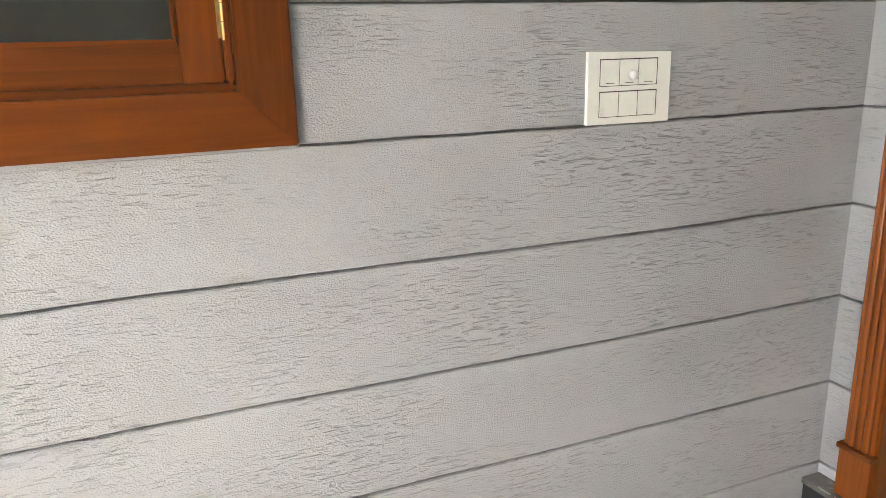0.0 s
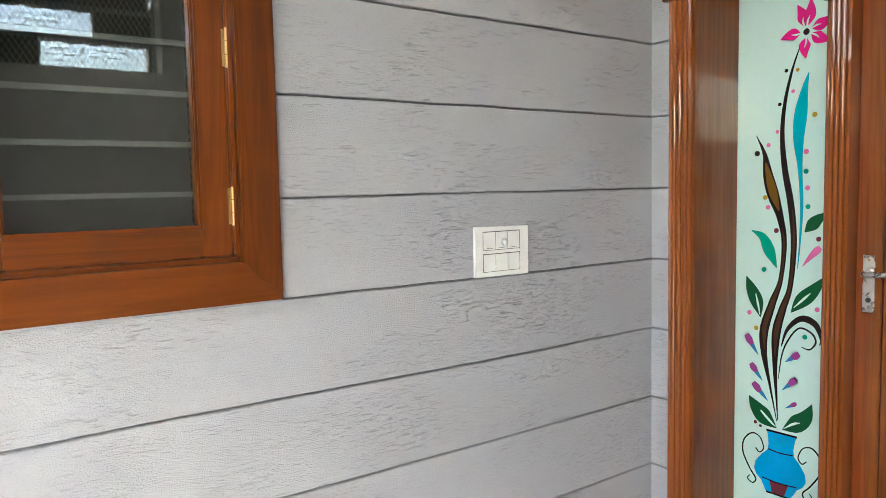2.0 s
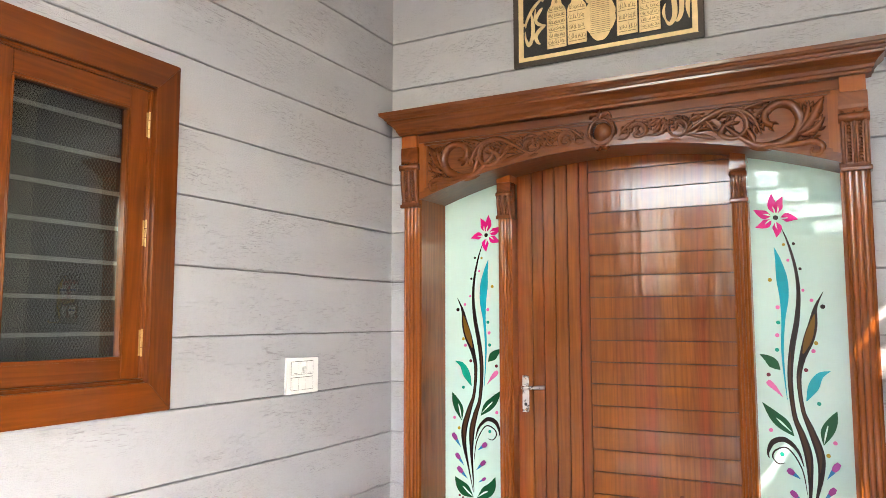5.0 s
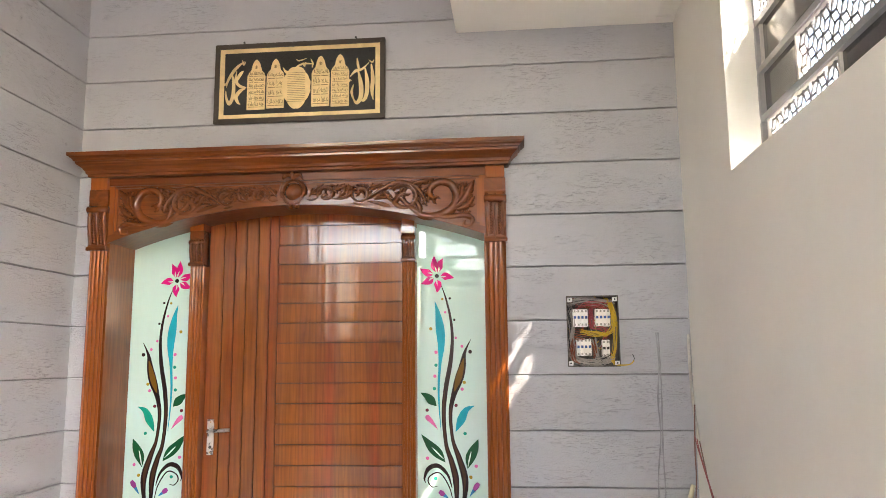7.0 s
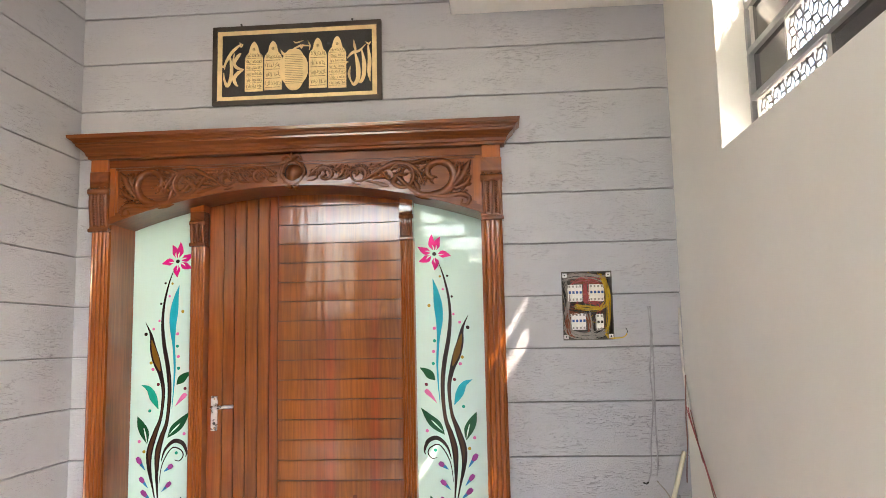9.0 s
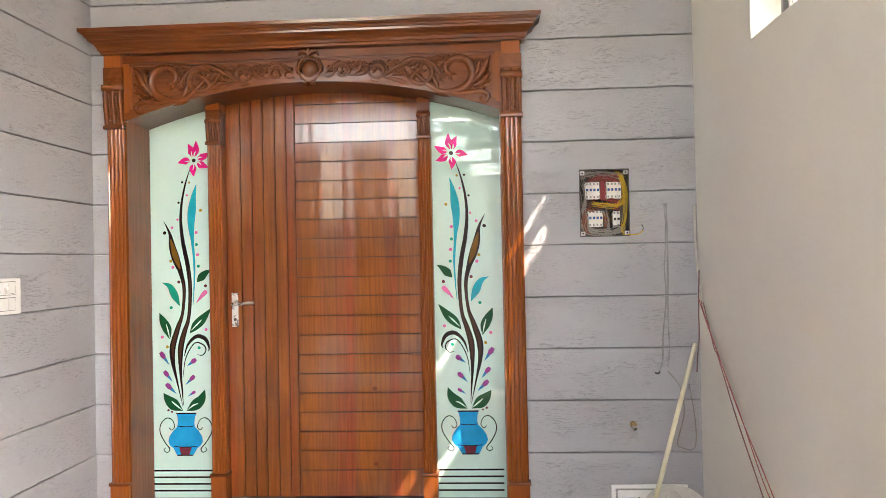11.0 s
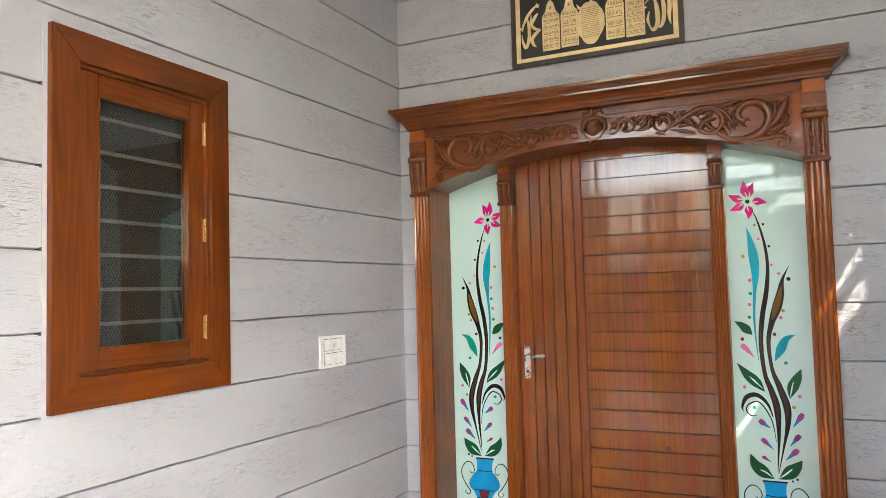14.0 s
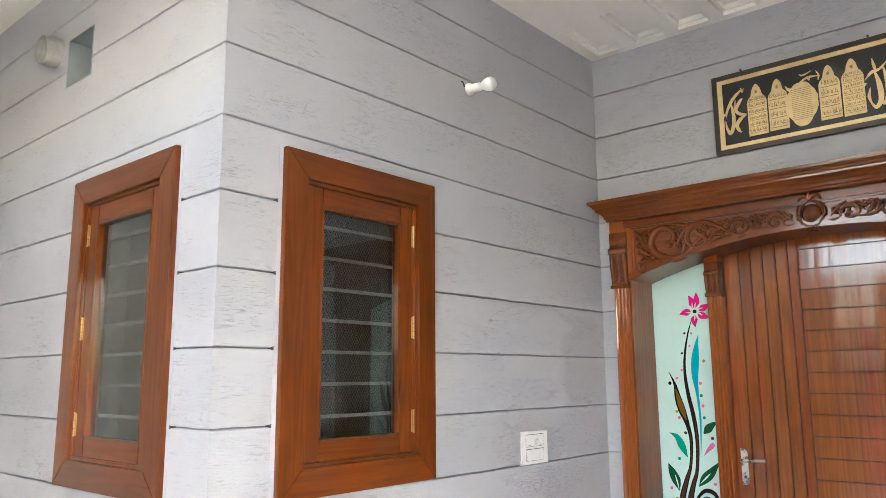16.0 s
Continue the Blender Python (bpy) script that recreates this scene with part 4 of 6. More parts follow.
for a, b in zip(levels, levels[1:]):
    bm = boxed(1.566, BACK + 0.004, 0.2955, -0.352, a + 0.0021, min(b, 2.262) - 0.0021)
    es = [e for e in bm.edges if abs(e.verts[0].co.y - e.verts[1].co.y) > 0.3 and max(v.co.x for v in e.verts) < 1.57]
    bmesh.ops.bevel(bm, geom=es, offset=0.0026, segments=2, affect='EDGES')
    tilt = (rnd.random() - 0.5) * 0.0036
    for v in bm.verts:
        v.co.x += tilt * (v.co.z - a) / 0.1 * (1 if v.co.x < 1.57 else 0)
    part("slat", bm, TEAK_DOOR, leaf)
handle = part("handle_plate", boxed(1.560, 1.567, 0.644, 0.610, 1.024, 1.200, bevel=0.002), STEEL, leaf, "brushed steel handle plate")
bm = bmesh.new()
tube(bm, [(1.566, 0.626, 1.145), (1.530, 0.626, 1.145), (1.520, 0.622, 1.145), (1.516, 0.605, 1.145), (1.516, 0.512, 1.150)], 0.0092, steps=4, n=10)
part("lever", bm, STEEL, handle, "steel lever", smooth=True)
part("keyhole", lathe(bmesh.new(), [(0, 0.008), (0.004, 0.007), (0.004, 0.0)], (1.560, 0.626, 1.062), (-1, 0, 0), n=14), SEAM, handle)
for z in (1.185, 1.037):
    part("screw", lathe(bmesh.new(), [(0, 0.004), (0.0015, 0.003), (0.0015, 0.0)], (1.560, 0.626, z), (-1, 0, 0), n=10), BRASS, handle)
for y, z in ((-0.10, 0.693), (-0.10, 0.305)):
    part("knot_plug", lathe(bmesh.new(), [(0, 0.011), (0.0012, 0.010), (0.0012, 0.0)], (1.566, y, z), (-1, 0, 0), n=14), TEAK_CARVED, leaf)


# ---- painted sidelights ----
def art(u, v, d):
    """Drawing units, u across and v down, to the plane of the glass."""
    return (BACK - d, 1.088 - (u - 22 - 0.0417 * v) * 0.00103, 2.087 - (10 + v / 3) * 0.00309)


light = thing("sidelight", "pale mint sidelight glass painted with a flower and blue vase", "glass panel", "structure", "sidelights beside the door")
part("glass", prism(bmesh.new(), [(1.094, SILL), (0.735, SILL), (0.735, 2.19), (0.91, 2.14), (1.094, 2.08)], lambda u, v, d: (BACK + d, u, v), 0.0, 0.012), LACQUER, light, "mint back-painted glass")


def stroke(name, mat, *lines, base=0.0, lift=0.0009):
    bm = bmesh.new()
    for line in lines:
        ribbon(bm, [(u, v, w) for u, v, w in line], art, lift, base=base)
    return part(name, bm, mat, light)


def dots(name, mat, *spots):
    bm = bmesh.new()
    for u, v, r in spots:
        disc(bm, u, v, r, art, 0.0009)
    return part(name, bm, mat, light)


stroke("stem", INK, [(250, 188, 2), (228, 260, 8), (210, 360, 12), (207, 460, 15), (222, 570, 20), (250, 690, 22), (266, 810, 20), (262, 950, 18), (240, 1030, 26), (224, 1110, 30), (226, 1220, 16), (238, 1330, 7), (246, 1400, 2)])
stroke("leaf_stem", INK, [(118, 458, 2), (150, 520, 14), (166, 590, 34), (186, 650, 40), (215, 725, 24), (234, 810, 18), (229, 930, 16), (205, 1010, 26), (182, 1100, 32), (185, 1180, 22), (210, 1280, 9), (243, 1405, 2)])
UMBER = paint("umber_paint", (0.060, 0.026, 0.014))
stroke("stem_heart", UMBER, [(256, 700, 2), (267, 810, 9), (262, 950, 9), (240, 1030, 14), (224, 1110, 15), (225, 1190, 2)], [(224, 760, 2), (235, 820, 8), (229, 930, 8), (205, 1010, 14), (183, 1095, 15), (187, 1170, 2)], base=0.0009, lift=0.0004)
stroke("leaf_heart", BROWN, [(156, 548, 4), (170, 595, 22), (188, 648, 28), (210, 704, 6)], base=0.0009, lift=0.0004)
stroke("blue_leaf", TEAL, [(283, 272, 2), (272, 325, 22), (264, 400, 42), (262, 480, 34), (272, 570, 15), (284, 680, 11), (286, 780, 7), (283, 890, 2)])
stroke("sea_leaf", SEA, [(118, 772, 2), (158, 792, 26), (185, 838, 38), (213, 892, 3)])
stroke("green_leaf", GREEN, [(300, 772, 3), (322, 748, 40), (345, 726, 28), (372, 710, 2)])
stroke("green_leaf", GREEN, [(108, 928, 2), (128, 970, 38), (152, 1015, 44), (166, 1062, 2)])
stroke("green_leaf", GREEN, [(270, 1034, 2), (300, 995, 44), (335, 960, 42), (378, 905, 2)])
stroke("base_leaf", GREEN, [(140, 1338, 2), (165, 1370, 42), (200, 1400, 56), (243, 1428, 3)])
stroke("base_leaf", GREEN, [(264, 1428, 3), (305, 1402, 54), (338, 1370, 46), (356, 1322, 2)])
stroke("leaf_vein", PALE, [(145, 985, 3), (155, 1018, 7), (164, 1055, 2)], [(278, 1018, 2), (310, 985, 8), (330, 965, 2)], [(185, 1380, 5), (215, 1405, 8), (240, 1424, 2)], [(268, 1424, 2), (300, 1400, 8), (322, 1392, 2)], base=0.0009, lift=0.0004)
stroke("curl", INK, [(244, 1150, 3), (262, 1090, 12), (305, 1050, 20), (350, 1062, 20), (372, 1105, 10), (368, 1128, 2)], [(240, 1260, 2), (252, 1160, 5), (295, 1085, 6), (340, 1092, 6), (356, 1120, 6), (338, 1146, 5), (312, 1142, 2)])
for tip, head, w in (((165, 1192), (118, 1128), 26), ((185, 1278), (140, 1225), 24), ((208, 1342), (152, 1290), 26), ((260, 1200), (305, 1166), 26), ((255, 1296), (300, 1250), 24), ((268, 1355), (306, 1330), 16)):
    mid = ((tip[0] + head[0]) / 2, (tip[1] + head[1]) / 2)
    q = ((head[0] + mid[0]) / 2, (head[1] + mid[1]) / 2)
    stroke("petal_drop", VIOLET, [(*mid, w * 0.55), (*q, w * 0.95), (*head, w * 0.6)])
    stroke("petal_tail", SKYBLUE, [(*tip, 1), ((tip[0] + mid[0]) / 2, (tip[1] + mid[1]) / 2, w * 0.35), (*mid, w * 0.6)])
stroke("pink_drop", PINK, [(298, 882, 1), (322, 850, 16), (342, 828, 24), (352, 818, 14)])
for ang, ln_ in ((85, 100), (25, 90), (-25, 88), (-88, 82), (188, 84), (111, 92)):
    a = radians(ang)
    c, s = math.cos(a), -math.sin(a)
    bend = 4
    stroke("petal", MAGENTA, [(267 + c * 20, 148 + s * 20, 7), (267 + c * ln_ * 0.46 - s * bend, 148 + s * ln_ * 0.46 + c * bend, 36), (267 + c * ln_ * 0.70 - s * bend, 148 + s * ln_ * 0.70 + c * bend, 27), (267 + c * ln_, 148 + s * ln_, 2)])
    stroke("petal_light", PALE, [(267 + c * 20, 148 + s * 20, 4), (267 + c * 34, 148 + s * 34, 6), (267 + c * 48 - s * 5, 148 + s * 48 + c * 5, 1)], base=0.0009, lift=0.0004)
dots("dark_dots", INK, (267, 148, 10), (209, 259, 6), (193, 363, 6), (124, 517, 9))
dots("pink_dots", PINK, (235, 326, 6), (190, 450, 6), (162, 491, 7), (289, 518, 8), (300, 632, 8), (172, 694, 8), (125, 1051, 8), (354, 1015, 8))
dots("ochre_dots", OLIVE, (246, 261, 6), (309, 405, 8), (160, 662, 8), (153, 1101, 8))
dots("teal_dots", SEA, (292, 580, 8), (305, 691, 8), (169, 901, 8), (320, 1108, 8))
dots("maroon_dots", MAROON, (345, 792, 8), (205, 770, 8), (168, 1425, 6), (187, 1434, 5))
half = [(52, 1442), (46, 1460), (43, 1490), (46, 1510), (66, 1530), (86, 1560), (90, 1585), (80, 1605), (62, 1620), (52, 1638), (42, 1655)]
part("vase", prism(bmesh.new(), [(262 - a, v) for a, v in half] + [(262 + a, v) for a, v in half[::-1]], art, 0.0, 0.0009), BLUE, light, "blue painted vase")
part("vase_foot", prism(bmesh.new(), [(230, 1614), (294, 1614), (284, 1652), (240, 1652)], art, 0.0009, 0.0013), MAROON, light)
stroke("vase_line", INK, [(209, 1442, 7), (315, 1442, 7)], [(218, 1506, 4), (262, 1510, 4), (306, 1506, 4)], [(202, 1610, 4), (262, 1614, 4), (322, 1610, 4)], [(220, 1655, 6), (304, 1655, 6)], base=0.0009, lift=0.0006)
curl = [(174, 1514, 4), (188, 1526, 4), (202, 1508, 4), (188, 1474, 4), (158, 1466, 5), (130, 1496, 5), (128, 1540, 5), (155, 1590, 5), (180, 1622, 5), (170, 1640, 4), (150, 1630, 4), (158, 1616, 3)]
stroke("vase_handle", INK, curl)
stroke("vase_handle", INK, [(524 - u, v, w) for u, v, w in curl])
for v in (1733, 1767, 1801, 1835):
    bm = bmesh.new()
    z = 2.087 - (10 + v / 3) * 0.00309
    prism(bm, [(1.081, z - 0.0045), (0.737, z - 0.0045), (0.737, z + 0.0045), (1.081, z + 0.0045)], lambda a, b, d: (BACK - d, a, b), 0.0, 0.0009)
    part("stripe", bm, INK, light)
# the other sidelight mirrors it about the middle of the doorway
other = copy_thing(light, Matrix.Translation((0, 0.322, 0)))
other.scale = (1, -1, 1)
for ob in other.children:
    if ob.name.startswith("sea_leaf"):
        ob.data = ob.data.copy()
        ob.data.materials[0] = TEAL


# ---- screened window in the cream wall ----
def lattice(bm, s0, s1, z0, z1, place, cell=0.06, w=0.006, d0=0.0, d1=0.012):
    """Hexagons with three spokes each, clipped to the strip."""
    def clip(p, q):
        t0, t1 = 0.0, 1.0
        for a, b, lo, hi in ((p[0], q[0], s0, s1), (p[1], q[1], z0, z1)):
            if abs(b - a) < 1e-9:
                if not lo <= a <= hi:
                    return None
                continue
            u, v = (lo - a) / (b - a), (hi - a) / (b - a)
            t0, t1 = max(t0, min(u, v)), min(t1, max(u, v))
        if t1 - t0 < 0.02:
            return None
        return [(p[0] + (q[0] - p[0]) * t, p[1] + (q[1] - p[1]) * t) for t in (t0, t1)]
    r = cell
    hx, hz = r * 1.5, r * math.sqrt(3)
    for j in range(-1, int((z1 - z0) / hz) + 3):
        for i in range(-1, int((s1 - s0) / hx) + 3):
            cu, cv = s0 + hx * i, z0 + hz * (j + 0.5 * (i % 2))
            ver = [(cu + r * math.cos(math.pi / 3 * k), cv + r * math.sin(math.pi / 3 * k)) for k in range(6)]
            segs = [(ver[k], ver[(k + 1) % 6]) for k in (0, 1, 2)] + [((cu, cv), ver[k]) for k in (0, 2, 4)]
            for p, q in segs:
                e = clip(p, q)
                if e:
                    (a, b), (c, d) = e
                    k = math.hypot(c - a, d - b)
                    nu, nv = -(d - b) / k * w / 2, (c - a) / k * w / 2
                    prism(bm, ((a - nu, b - nv), (a + nu, b + nv), (c + nu, d + nv), (c - nu, d - nv)), place, d0, d1)
    return bm


def screen(name, place, s0, s1, z0, rows, pitch, first, run, shift, label, cell, sign=-1, step=-1, bar=0.006):
    """Rows of tinted panels and lattice strips, each row stepped along by one shift."""
    ob = thing(name, label, "window", "structure")
    for k in range(rows):
        lo, hi = z0 + pitch * k, z0 + pitch * (k + 1)
        part("transom", prism(bmesh.new(), ((s0, lo - 0.012), (s1, lo - 0.012), (s1, lo + 0.012), (s0, lo + 0.012)), place, -0.02, 0.02), ALU, ob, "grey aluminium transom")
        a = first + step * shift * k
        strips = []
        for m in range(-8, 9):
            p, q = sorted((a + m * 2 * run, a + m * 2 * run + sign * run))
            p, q = max(p, s0), min(q, s1)
            if q - p > 0.02:
                strips.append((p, q))
        strips.sort()
        at = s0
        for u in (s0, s1 - 0.02):
            part("post", prism(bmesh.new(), ((u, lo + 0.012), (u + 0.02, lo + 0.012), (u + 0.02, hi - 0.012), (u, hi - 0.012)), place, -0.022, 0.022), ALU, ob)
        for p, q in strips + [(s1, s1)]:
            if p - at > 0.02:
                part("tinted_panel", prism(bmesh.new(), ((at, lo + 0.012), (p, lo + 0.012), (p, hi - 0.012), (at, hi - 0.012)), place, -0.008, 0.002), TINT, ob, "dark tinted panel")
            if q > p:
                fr = bmesh.new()
                for u0, u1, v0, v1 in ((p, q, lo + 0.012, lo + 0.018), (p, q, hi - 0.018, hi - 0.012), (p, p + 0.012, lo + 0.018, hi - 0.018), (q - 0.012, q, lo + 0.018, hi - 0.018)):
                    prism(fr, ((u0, v0), (u1, v0), (u1, v1), (u0, v1)), place, -0.02, 0.012)
                strip = part("screen_frame", fr, JALI, ob, "white frame of a pierced strip")
                part("lattice", lattice(bmesh.new(), p + 0.012, q - 0.012, lo + 0.018, hi - 0.018, place, cell, bar, 0.0, 0.004), BACKLIT_BAR, strip)
                # pane added to weaken the sun coming through the lattice
                part("screen_glass", prism(bmesh.new(), ((p + 0.012, lo + 0.018), (q - 0.012, lo + 0.018), (q - 0.012, hi - 0.018), (p + 0.012, hi - 0.018)), place, -0.012, -0.009), SCREEN_PANE, strip, "tinted pane added behind the lattice to weaken the sun")
            at = max(at, q)
    return ob


def on_screen(s, z, d):
    return (s, R - 0.135 + d, z)


screen("window_3", on_screen, SCR[0], SCR[1] - 0.002, 2.158, 5, 0.182, 0.530, 0.605, 0.302, "high window of dark panels and stepped white lattice strips", 0.040, bar=0.007)

# ---- front wall with the same stepped lattice, and the gateway beside it ----
FX = -3.32
SCR4 = (-1.30, 0.05, 2.30, 3.04)
bm = bmesh.new()
for a, b, c, d in rest_of(R, 0.12, 0.0, TOP + 0.02, [SCR4]):
    box(bm, FX, FX - 0.2, a, b, c, d)
# unseen stretch past the gateway, added to shade the outer wall
box(bm, FX, FX - 0.2, 1.5, 5.2, 0.0, TOP + 0.02)
tagged(part("wall_front", bm, CREAM), "cream front wall with a high lattice window beside the gateway", "wall", "", "structure")


def on_front_screen(s, z, d):
    return (FX - 0.10 + d, s, z)


gate = thing("gate", "dark brown sheet metal gate standing ajar in the front wall", "gate", "structure")
GATE = material("brown_gate_paint", (0.10, 0.065, 0.045), 0.45, vary=0.2, scale=4)
for a, b in ((0.125, 0.20), (0.33, 0.62), (0.626, 1.02), (1.19, 1.497)):
    part("gate_panel", boxed(FX - 0.13, FX - 0.10, a, b, 0.04, 2.62, bevel=0.004), GATE, gate)
part("gate_rail", boxed(FX - 0.14, FX - 0.08, 0.122, 1.498, 2.622, 2.67), GATE, gate)
# unseen wall added so window_2 reflects something dim instead of sky
tagged(part("wall_end", boxed(-3.5, EDGE + 0.1, 4.6, 4.8, 0.0, TOP + 0.02), CREAM), "unseen cream wall added to close the porch and dim the window reflection", "wall", "", "structure")
screen("window_4", on_front_screen, SCR4[0], SCR4[1], 2.325, 4, 0.172, -0.504, 0.535, 0.282, "high window of dark panels and stepped white lattice strips", 0.042, sign=-1, step=1, bar=0.0105)
# unseen wall added in the yard, grey to keep door reflections down
tagged(part("wall_boundary", boxed(-9.2, -9.0, -9.0, 9.0, -0.1, 2.2), GROUND), "unseen grey wall added across the yard to tone down reflections", "wall", "", "structure")


# ---- framed calligraphy above the door ----
PY0, PY1, PZ0, PZ1 = 0.575, -0.295, 2.662, 3.077


def on_picture(u, v, d):
    """u from 0 to 1 across, v from 0 to 1 up, d out from the wall."""
    return (W - 0.006 - d, PY0 + (PY1 - PY0) * u, PZ0 + (PZ1 - PZ0) * v)


picture = thing("framed_picture", "dark framed black picture with gold panels hung above the door", "picture")
part("backing", prism(bmesh.new(), ((0.01, 0.02), (0.99, 0.02), (0.99, 0.98), (0.01, 0.98)), on_picture, 0.0, 0.012), BLACKCLOTH, picture)
fw, fh = 0.028, 0.058
for a, b, c, d in (((0, 0), (1, 0), (1 - fw, fh), (fw, fh)), ((1, 0), (1, 1), (1 - fw, 1 - fh), (1 - fw, fh)), ((1, 1), (0, 1), (fw, 1 - fh), (1 - fw, 1 - fh)), ((0, 1), (0, 0), (fw, fh), (fw, 1 - fh))):
    bm = prism(bmesh.new(), (a, b, c, d), on_picture, 0.0, 0.022)
    bmesh.ops.bevel(bm, geom=bm.edges[:], offset=0.002, segments=2, affect='EDGES')
    part("frame_rail", bm, DARKWOOD, picture)
gw, gh = 0.056, 0.110
for a, b, c, d in (((fw, fh), (1 - fw, fh), (1 - gw, gh), (gw, gh)), ((1 - fw, fh), (1 - fw, 1 - fh), (1 - gw, 1 - gh), (1 - gw, gh)), ((1 - fw, 1 - fh), (fw, 1 - fh), (gw, 1 - gh), (1 - gw, 1 - gh)), ((fw, 1 - fh), (fw, fh), (gw, gh), (gw, 1 - gh))):
    part("gold_band", prism(bmesh.new(), (a, b, c, d), on_picture, 0.0122, 0.0145), GOLD, picture, "gold border band")
rnd = random.Random(3)


def gold_panel(u0, u1, v0, tip, rows, cols):
    """A pointed panel with a rosette and rows of small dark bars for its unreadable script."""
    m, sh = (u0 + u1) / 2, tip - 0.20
    pts = [(u0, v0), (u1, v0), (u1, sh - 0.02), (u1 - 0.006, sh + 0.02), (u1 - 0.022, sh + 0.06), (m + 0.022, tip - 0.06), (m + 0.012, tip - 0.02), (m, tip),
           (m - 0.012, tip - 0.02), (m - 0.022, tip - 0.06), (u0 + 0.022, sh + 0.06), (u0 + 0.006, sh + 0.02), (u0, sh - 0.02)]
    panel = part("gold_panel", prism(bmesh.new(), pts, on_picture, 0.0122, 0.0145), GOLD, picture, "gold pointed panel")
    bm = bmesh.new()
    for k in range(8):
        a = math.pi * k / 4
        ribbon(bm, [(m, tip - 0.10, 0.002), (m + 0.005 * math.cos(a), tip - 0.10 + 0.012 * math.sin(a), 0.005), (m + 0.011 * math.cos(a), tip - 0.10 + 0.026 * math.sin(a), 0.001)], on_picture, 0.0005, base=0.0145, steps=2)
    part("rosette", bm, ENGRAVED, panel)
    bm = bmesh.new()
    for r in range(rows):
        for c in range(cols):
            a = u0 + 0.008 + (u1 - u0 - 0.012) * c / cols
            b = u0 + 0.004 + (u1 - u0 - 0.012) * (c + 1) / cols
            v = v0 + 0.03 + (sh + 0.03 - v0) * r / rows
            h = (sh - v0) / rows
            prism(bm, ((a, v), (b, v), (b, v + h * 0.08), (a, v + h * 0.08)), on_picture, 0.0145, 0.0149)
            for k in range(6):
                x = a + (b - a) * (k + 0.2 + 0.6 * rnd.random()) / 6
                t = v + h * (0.20 + 0.2 * rnd.random())
                lean = rnd.uniform(-0.006, 0.006)
                ribbon(bm, [(x, t, 0.0015), (x + lean, t + h * 0.2, 0.0032), (x - lean * 0.6, t + h * (0.32 + 0.3 * rnd.random()), 0.0012)], on_picture, 0.0004, base=0.0145, steps=2)
                if k % 2:
                    prism(bm, ((x - 0.005, t), (x + 0.006, t + h * 0.04), (x + 0.006, t + h * 0.10), (x - 0.005, t + h * 0.06)), on_picture, 0.0145, 0.01485)
    part("script", bm, ENGRAVED, panel)


gold_panel(0.193, 0.300, 0.165, 0.80, 6, 3)
gold_panel(0.308, 0.412, 0.175, 0.80, 4, 2)
gold_panel(0.573, 0.678, 0.175, 0.81, 4, 2)
gold_panel(0.686, 0.792, 0.165, 0.82, 7, 2)
oval = []
for k in range(72):
    a = 2 * math.pi * k / 72
    r = 1 + 0.06 * abs(math.sin(4 * a)) + 0.05 * (abs(math.cos(a)) > 0.96)
    oval.append((0.484 + 0.078 * r * math.cos(a), 0.43 + 0.245 * r * math.sin(a) * (1 + 0.10 * max(0.0, -math.sin(a)) ** 12)))
medal = part("gold_medallion", prism(bmesh.new(), oval, on_picture, 0.0148, 0.0164), GOLD, picture, "gold scalloped medallion")
bm = bmesh.new()
for k in range(17):
    v = 0.245 + 0.0225 * k
    wdt = 0.052
    prism(bm, ((0.484 - wdt, v), (0.484 + wdt, v), (0.484 + wdt, v + 0.005), (0.484 - wdt, v + 0.005)), on_picture, 0.0164, 0.0168)
part("script", bm, ENGRAVED, medal)


def gold_stroke(*lines):
    for line in lines:
        bm = ribbon(bmesh.new(), [(u * 0.87, v * 0.415, w * 0.60) for u, v, w in line], lambda a, b, d: on_picture(a / 0.87, b / 0.415, d), 0.0022, base=0.0122, steps=5)
        part("gold_stroke", bm, GOLD, picture, "gold brush stroke")


gold_stroke([(0.920, 0.68, 0.012), (0.929, 0.50, 0.032), (0.925, 0.34, 0.028), (0.932, 0.23, 0.006)], [(0.884, 0.63, 0.010), (0.897, 0.46, 0.034), (0.893, 0.30, 0.032), (0.874, 0.225, 0.024), (0.858, 0.26, 0.006)],
            [(0.843, 0.61, 0.010), (0.860, 0.44, 0.036), (0.861, 0.28, 0.036), (0.838, 0.20, 0.028), (0.818, 0.25, 0.014), (0.808, 0.34, 0.022), (0.818, 0.43, 0.006)],
            [(0.797, 0.53, 0.005), (0.830, 0.60, 0.024), (0.868, 0.62, 0.018), (0.908, 0.70, 0.004)], [(0.837, 0.76, 0.005), (0.843, 0.67, 0.022), (0.851, 0.60, 0.006)], [(0.905, 0.73, 0.004), (0.925, 0.70, 0.016), (0.936, 0.73, 0.004)])
